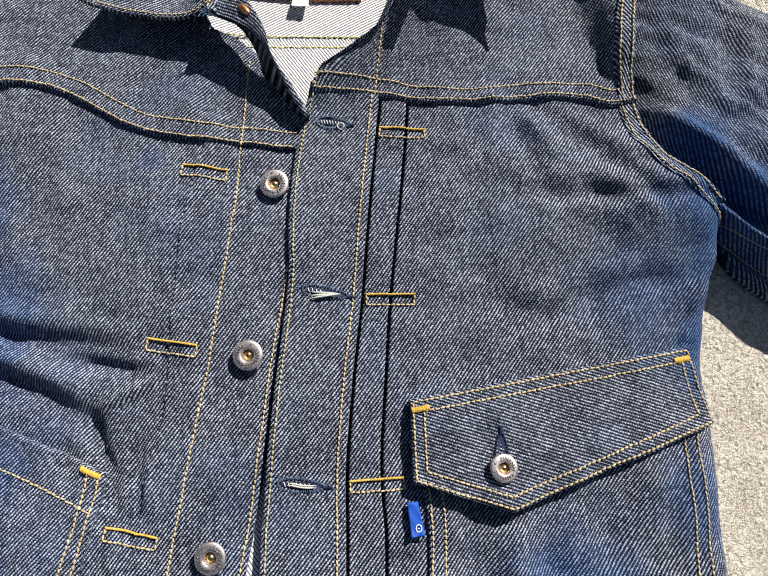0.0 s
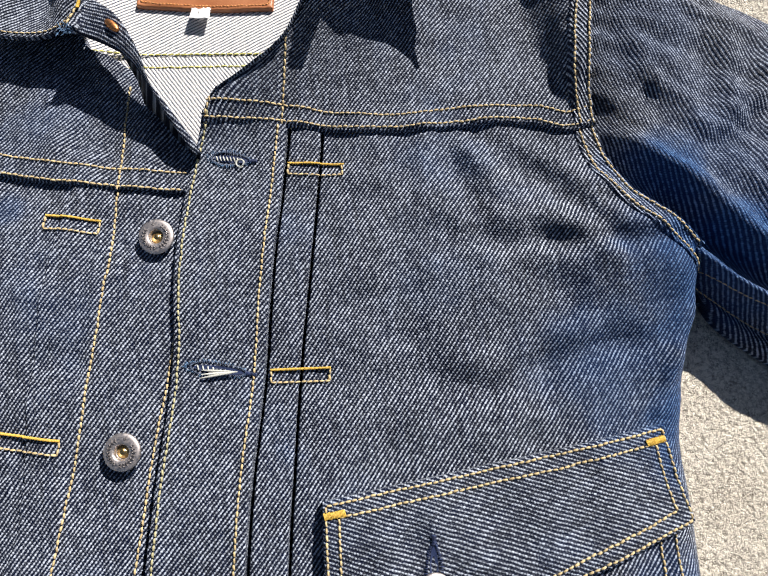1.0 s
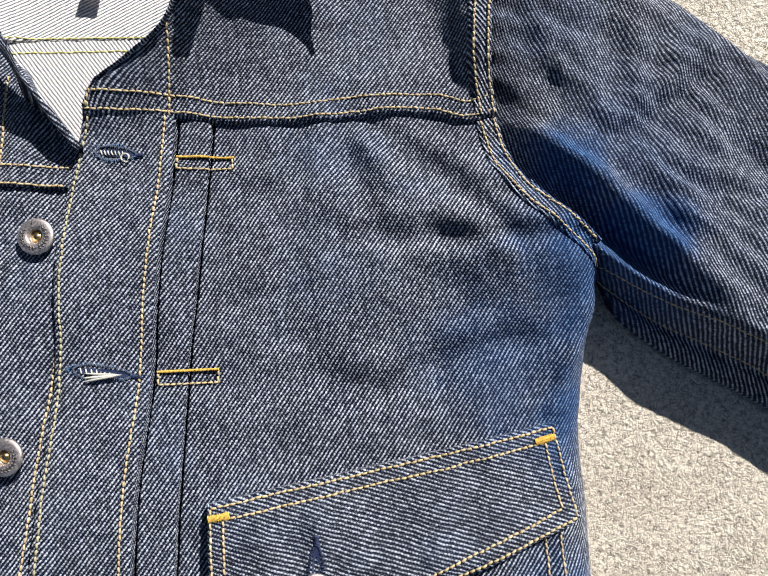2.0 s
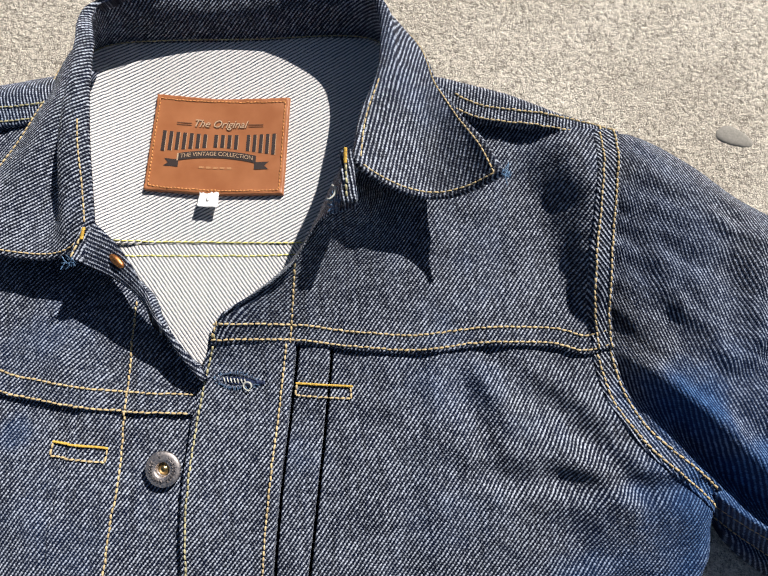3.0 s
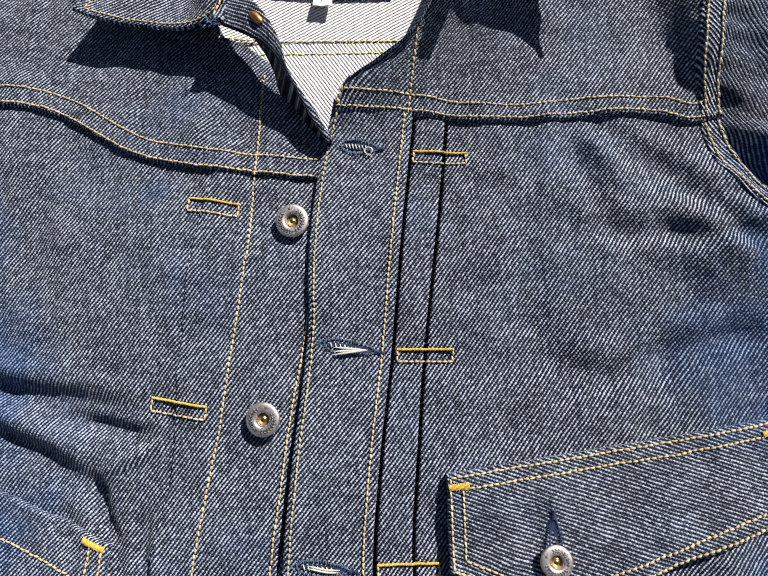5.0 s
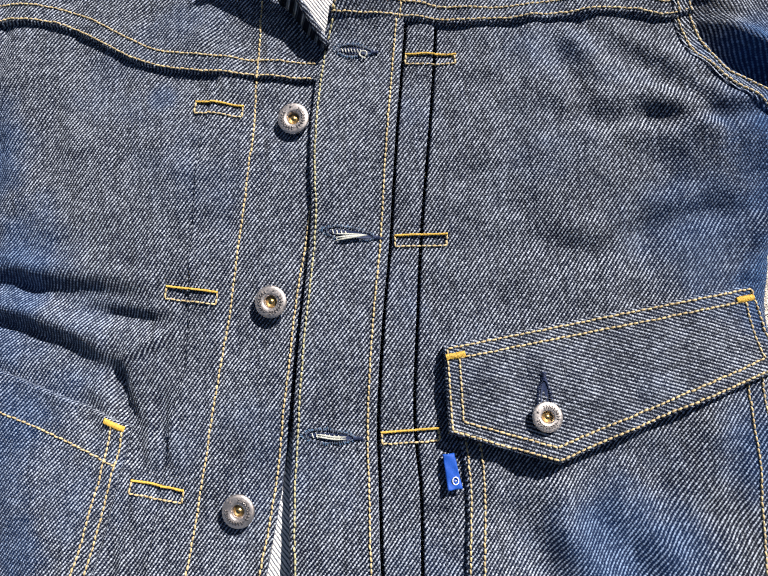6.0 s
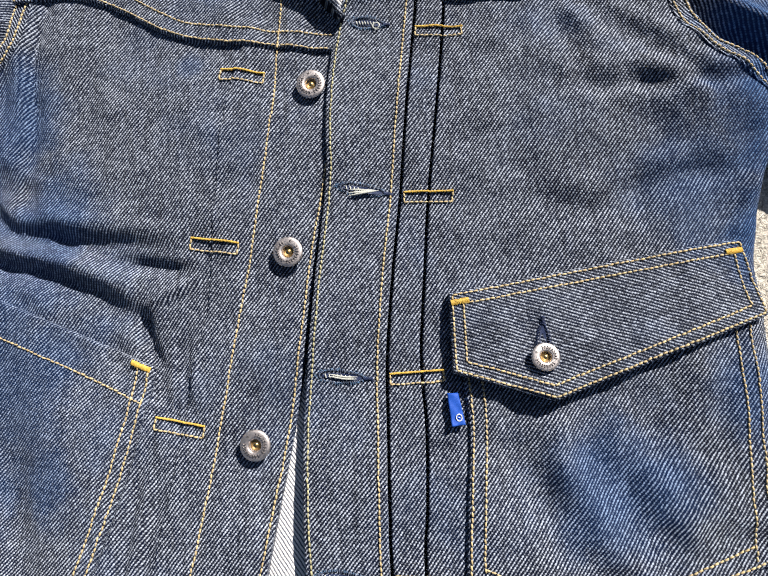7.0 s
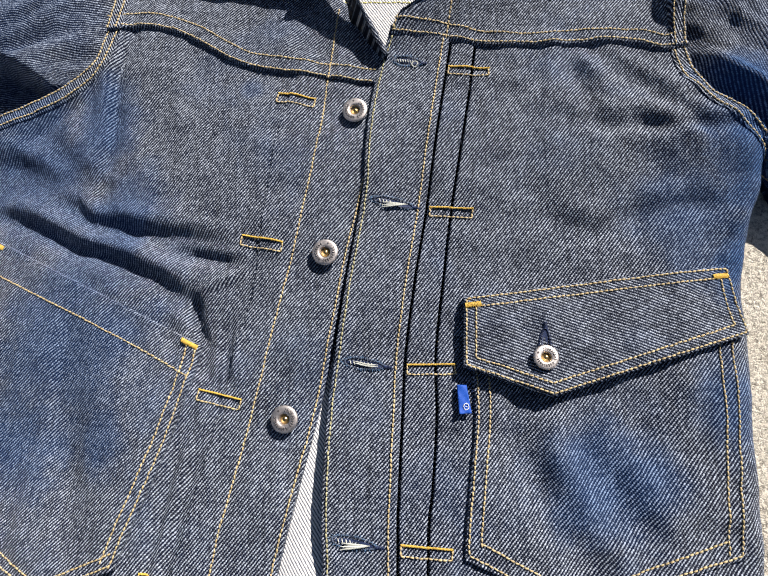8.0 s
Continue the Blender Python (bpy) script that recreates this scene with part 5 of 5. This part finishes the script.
# ---- collar
def collar():
    base = [(-0.087, 0.338, 0.034), (-0.098, 0.385, 0.024), (-0.102, 0.428, 0.018), (-0.090, 0.4550, 0.0150), (-0.004, 0.4530, 0.0130), (0.068, 0.4460, 0.0150), (0.078, 0.405, 0.024), (0.059, 0.360, 0.058)]
    ridge = [(-0.0747, 0.3363, 0.0600), (-0.077, 0.390, 0.061), (-0.0775, 0.432, 0.056), (-0.077, 0.4630, 0.046), (-0.008, 0.4765, 0.0382), (0.063, 0.4560, 0.047), (0.0700, 0.412, 0.060), (0.0585, 0.376, 0.072), (0.0540, 0.3515, 0.078)]
    edge = [(-0.1600, 0.3380, 0.056), (-0.137, 0.3760, 0.040), (-0.118, 0.415, 0.030), (-0.104, 0.451, 0.018), (-0.008, 0.4860, 0.009), (0.080, 0.4560, 0.014), (0.0995, 0.3995, 0.045), (0.1065, 0.3770, 0.060), (0.1145, 0.3575, 0.071), (0.1195, 0.3405, 0.077)]
    # the two front edges, from the fold to the point
    tip_l = [(-0.0747, 0.3363, 0.0600), (-0.0838, 0.3243, 0.0590), (-0.1015, 0.3226, 0.054), (-0.130, 0.3280, 0.053), (-0.149, 0.3330, 0.055), (-0.160, 0.3380, 0.056)]
    tip_r = [(0.0540, 0.3515, 0.078), (0.060, 0.3465, 0.073), (0.075, 0.3405, 0.064), (0.090, 0.3375, 0.060), (0.104, 0.3375, 0.065), (0.1195, 0.3405, 0.077)]
    count, cols = 170, 46
    B, R, E = curve(base, count), curve(ridge, count), curve(edge, count)
    s = np.linspace(0, 1, count)
    roll = np.exp(-((s - 0.10) / 0.16) ** 2)
    flare = np.exp(-((s - 0.93) / 0.13) ** 2)
    inner, leaf = [], []
    for k in range(count):
        b, r, e = B[k], R[k], E[k]
        flat = np.array([e[0] - r[0], e[1] - r[1], 0])
        wide = np.linalg.norm(flat)
        flat /= wide + 1e-9
        low = r - flat * 0.0014 + np.array([0, 0, -0.0022])
        inner.append(curve([b, 0.5 * (b + low) - flat * 0.002 + np.array([0, 0, 0.0035]), low], 16))
        near = r + flat * (min(0.006, 0.2 * wide) * (1 - roll[k]) + 0.24 * wide * roll[k]) + np.array([0, 0, 0.0006 + 0.0004 * roll[k]])
        dip = r * 0.645 + e * 0.355 + np.array([0, 0, -0.0085 * roll[k] + 0.003 * (1 - roll[k]) - 0.009 * flare[k]])
        mid = r * 0.34 + e * 0.66 + np.array([0, 0, 0.003 - 0.002 * roll[k] - 0.013 * flare[k]])
        leaf.append(curve([low, r, near, dip, mid, e], cols))
    h, g = np.array(inner), np.array(leaf)
    # pull the two ends of the leaf to their front edges
    for row, points, weight in ((0, tip_l, np.exp(-(s / 0.085) ** 2)), (-1, tip_r, np.exp(-((1 - s) / 0.085) ** 2))):
        shift = np.concatenate([np.zeros((2, 3)), curve(points, cols - 2)]) - g[row]
        shift[:2] = 0
        g = g + weight[:, None, None] * shift[None]
    bend = np.clip(np.arange(cols) / 6, 0, 1)[None]
    g[..., 2] += bend * (0.0009 * ripple(g[..., 0], g[..., 1], 0.04, 51) + 0.0003 * ripple(g[..., 0], g[..., 1], 0.015, 52))

    def cloth(name, grid, uv, label, thick=0.0022):
        du, dv = np.gradient(grid, axis=0), np.gradient(grid, axis=1)
        nrm = np.cross(du, dv)
        nrm /= np.linalg.norm(nrm, axis=2)[..., None] + 1e-12
        if nrm[count // 2, -8, 2] < 0:
            nrm = -nrm
        flat, second = grid.reshape(-1, 3), (grid - nrm * thick).reshape(-1, 3)
        faces = grid_faces(*grid.shape[:2])
        rim = rim_of(*grid.shape[:2])
        k = len(flat) + rim
        side = np.stack([np.roll(rim, -1), rim, k, np.roll(k, -1)], 1)
        return mesh_part(name, np.concatenate([flat, second]), np.concatenate([faces, faces[:, ::-1] + len(flat), side]), DENIM, jacket, label, np.concatenate([uv, uv]))

    turn = np.where(s < 0.5, math.radians(-18), math.radians(27))[:, None]
    uv = np.stack([g[..., 0] * np.cos(turn) + g[..., 1] * np.sin(turn), g[..., 1] * np.cos(turn) - g[..., 0] * np.sin(turn)], -1)
    ob = cloth("collar", g, uv.reshape(-1, 2), "stiff dark denim collar with pointed leaves")
    around = np.concatenate([[0], np.cumsum(np.linalg.norm(np.diff(h[:, -1], axis=0), axis=1))])
    up = np.concatenate([np.zeros((count, 1)), np.cumsum(np.linalg.norm(np.diff(h, axis=1), axis=2), axis=1)], 1)
    stand = cloth("collar_stand", h, np.stack([np.repeat(around[:, None], 16, 1), up], -1).reshape(-1, 2), "inner stand of the collar")

    def run(points, material, parent, lift=0.0003, wide=0.00042):
        p = curve(points, max(3, int(length(points) / 0.0030)), sharp=True)
        bits = [capsule(a + (b - a) * 0.07 + np.array([0, 0, lift]), b - (b - a) * 0.07 + np.array([0, 0, lift]), (0, 0, 1), wide, wide) for a, b in zip(p[:-1], p[1:])]
        mesh_part("topstitch", *join(bits), material, parent)

    run(g[1:-1, -3], GOLD, ob)
    run(g[1, 5:-2], GOLD, ob)
    run(g[-2, 5:-2], GOLD, ob)
    run(g[2:24, 4], GOLD, ob)
    run(g[-22:-2, 4], GOLD, ob)
    run(h[3:-3, 1] + np.array([0, -0.001, 0.0012]), OLIVE, stand)
    frayed = []
    rng = random.Random(5)
    for k in range(22):
        a = g[-1, -1] + np.array([rng.gauss(0, 0.0007), rng.gauss(0, 0.0010), 0])
        frayed.append(tube([a, a + np.array([0.0010, rng.gauss(0, 0.0012), 0.0006]), a + np.array([0.0022, rng.gauss(0, 0.002), -0.0002])], 0.00034))
    tagged(mesh_part("frayed_tip", *join(frayed), BLUEFRAY, ob), "pale blue frayed collar tip", kind="stuff")
    return ob


collar()


def neck_band(inside, outside, label, grain, turned):
    """The turned-up edge of a front at the neck."""
    A, B = curve(inside, 80), curve(outside, 80)
    t = np.linspace(0, 1, 14)[None, :, None]
    g = A[:, None] * (1 - t) + B[:, None] * t
    g[..., 2] += (-0.0030 if turned > 0 else 0.0012) * np.sin(t[..., 0] * 2.6) + 0.0005 * ripple(g[..., 0], g[..., 1], 0.02, 61)
    flat = g.reshape(-1, 3)
    low = flat + np.array([0, 0, -0.0024])
    if turned < 0:
        low[::14] += np.array([-0.008, -0.005, -0.016])
    faces = grid_faces(80, 14)
    rim = rim_of(80, 14)
    k = len(flat) + rim
    side = np.stack([np.roll(rim, -1), rim, k, np.roll(k, -1)], 1)
    c, s = math.cos(radians(grain)), math.sin(radians(grain))
    run = np.concatenate([[0], np.cumsum(np.linalg.norm(np.diff(g[:, 7], axis=0), axis=1))])
    reach = np.concatenate([np.zeros((80, 1)), np.cumsum(np.linalg.norm(np.diff(g, axis=1), axis=2), axis=1)], 1)
    run = np.repeat(run[:, None], 14, 1)
    uv = np.stack([run * c + reach * s, reach * c - run * s], -1).reshape(-1, 2)
    return mesh_part("neck_edge", np.concatenate([flat, low]), np.concatenate([faces, faces[:, ::-1] + len(flat), side]), DENIM, jacket, label, np.concatenate([uv, uv])), g


band_r, _ = neck_band([(-0.0200, 0.2930, 0.031), (0.0060, 0.3120, 0.024), (0.0190, 0.3260, 0.023), (0.0300, 0.3430, 0.026), (0.0400, 0.3560, 0.038), (0.0530, 0.3640, 0.060)],
                       [(-0.0250, 0.2790, 0.046), (-0.0165, 0.2890, 0.051), (0.0030, 0.2995, 0.055), (0.0200, 0.3100, 0.060), (0.0360, 0.3280, 0.070), (0.0540, 0.3310, 0.079)],
                       "turned-up dark inner edge of the open neck", 40, 1)
band_l, gl = neck_band([(-0.0265, 0.2600, 0.043), (-0.0360, 0.2760, 0.051), (-0.0455, 0.2915, 0.059), (-0.0485, 0.3050, 0.0640), (-0.0578, 0.3223, 0.0655), (-0.0750, 0.3394, 0.0585)],
                       [(-0.0295, 0.2580, 0.043), (-0.0382, 0.2730, 0.050), (-0.0472, 0.2912, 0.057), (-0.0560, 0.3040, 0.0615), (-0.0735, 0.3148, 0.0620), (-0.0832, 0.3185, 0.0630)],
                       "turned-up dark neck edge with a copper rivet", -30, -1)


def rivet(parent):
    top = joint("copper_rivet", parent)
    mesh_part("rivet_head", *lathe([(0.0046, -0.0008), (0.0048, 0.0002), (0.0040, 0.0008), (0.0020, 0.0012), (0.0003, 0.0013)], 28), COPPER, top, "oval copper rivet head")
    # seated square on the band's bent surface
    i, j = np.unravel_index(np.argmin(np.hypot(gl[..., 0] + 0.0591, gl[..., 1] - 0.3165)), gl.shape[:2])
    nrm = Vector(np.cross(gl[i + 2, j] - gl[i - 2, j], gl[i, j + 1] - gl[i, j - 1]))
    nrm = nrm.normalized() if nrm.z > 0 else -nrm.normalized()
    along = Vector(gl[i + 2, j] - gl[i - 2, j]).normalized()
    across = nrm.cross(along)
    turn = Matrix((along, across, nrm)).transposed().to_4x4()
    top.matrix_basis = Matrix.Translation(Vector(gl[i, j]) + nrm * 0.0008) @ turn @ Matrix.Diagonal((0.95, 0.42, 1, 1))


rivet(band_l)


def stand_ends():
    """Raw ends of the collar stand with their bartacks and loose yarn."""
    rng = random.Random(9)
    bits = []
    for k in range(46):
        a = np.array([0.0435 + rng.gauss(0, 0.0012), 0.3345 + rng.gauss(0, 0.0030), 0.0715 + rng.uniform(-0.001, 0.003)])
        d = np.array([rng.gauss(0, 0.0012), rng.gauss(0, 0.0012), rng.uniform(0, 0.0008)])
        bits.append(tube([a, a + d, a + d * 1.6 + np.array([rng.gauss(0, 0.0008), rng.gauss(0, 0.0008), -0.0006])], 0.0003))
    tagged(mesh_part("frayed_yarn", *join(bits), BLUEFRAY, band_r), "pale blue frayed yarn", kind="stuff")
    loop = [(0.0425 + 0.0020 * math.sin(w), 0.3385 + 0.0032 * math.cos(w * 0.8), 0.0755) for w in np.linspace(0, 4.5, 20)]
    mesh_part("loose_thread", *tube(loop, 0.0005), FRAY, band_r, "curl of pale loose thread")
    end = sheet("stand_end", curve([(0.0470, 0.3315), (0.0475, 0.3560)], 30), curve([(0.0540, 0.3325), (0.0535, 0.3560)], 30), curve([(0.0470, 0.3315), (0.0540, 0.3325)], 30), curve([(0.0475, 0.3560), (0.0535, 0.3560)], 30),
                lambda x, y: 0.0805 + 0 * x, DENIM, jacket, "cut end of the collar stand", step=0.002, skirt=0.003, grain=50)
    satin((0.0505, 0.3560), (0.0500, 0.3490), lambda x, y: 0.0812 + 0 * x, AMBER, end, 0.0008)
    stitches(curve([(0.0500, 0.3490), (0.0495, 0.3340)], 30), lambda x, y: 0.0808 + 0 * x, OLIVE, end)
    end_l = sheet("stand_end", curve([(-0.0832, 0.3190), (-0.0790, 0.3350)], 30), curve([(-0.0765, 0.3170), (-0.0740, 0.3350)], 30), curve([(-0.0832, 0.3190), (-0.0765, 0.3170)], 30), curve([(-0.0790, 0.3350), (-0.0740, 0.3350)], 30),
                  lambda x, y: 0.0648 - 0.16 * (y - 0.318), DENIM, jacket, "cut end of the collar stand", step=0.002, skirt=0.004, grain=20)
    satin((-0.0756, 0.3338), (-0.0762, 0.3282), lambda x, y: 0.0658 - 0.16 * (y - 0.318), AMBER, end_l, 0.0008)
    stitches(curve([(-0.0810, 0.3195), (-0.0775, 0.3290)], 30), lambda x, y: 0.0651 - 0.16 * (y - 0.318), GOLD, end_l)
    bits = []
    for k in range(26):
        a = np.array([-0.0822 + rng.gauss(0, 0.0012), 0.3180 + rng.gauss(0, 0.0010), 0.0635 + rng.uniform(-0.001, 0.0015)])
        d = np.array([rng.gauss(0, 0.0012), rng.gauss(0, 0.0012), rng.uniform(0, 0.0006)])
        bits.append(tube([a, a + d, a + d * 1.6], 0.0003))
    tagged(mesh_part("frayed_yarn", *join(bits), BLUEFRAY, end_l), "pale blue frayed corner", kind="stuff")


stand_ends()
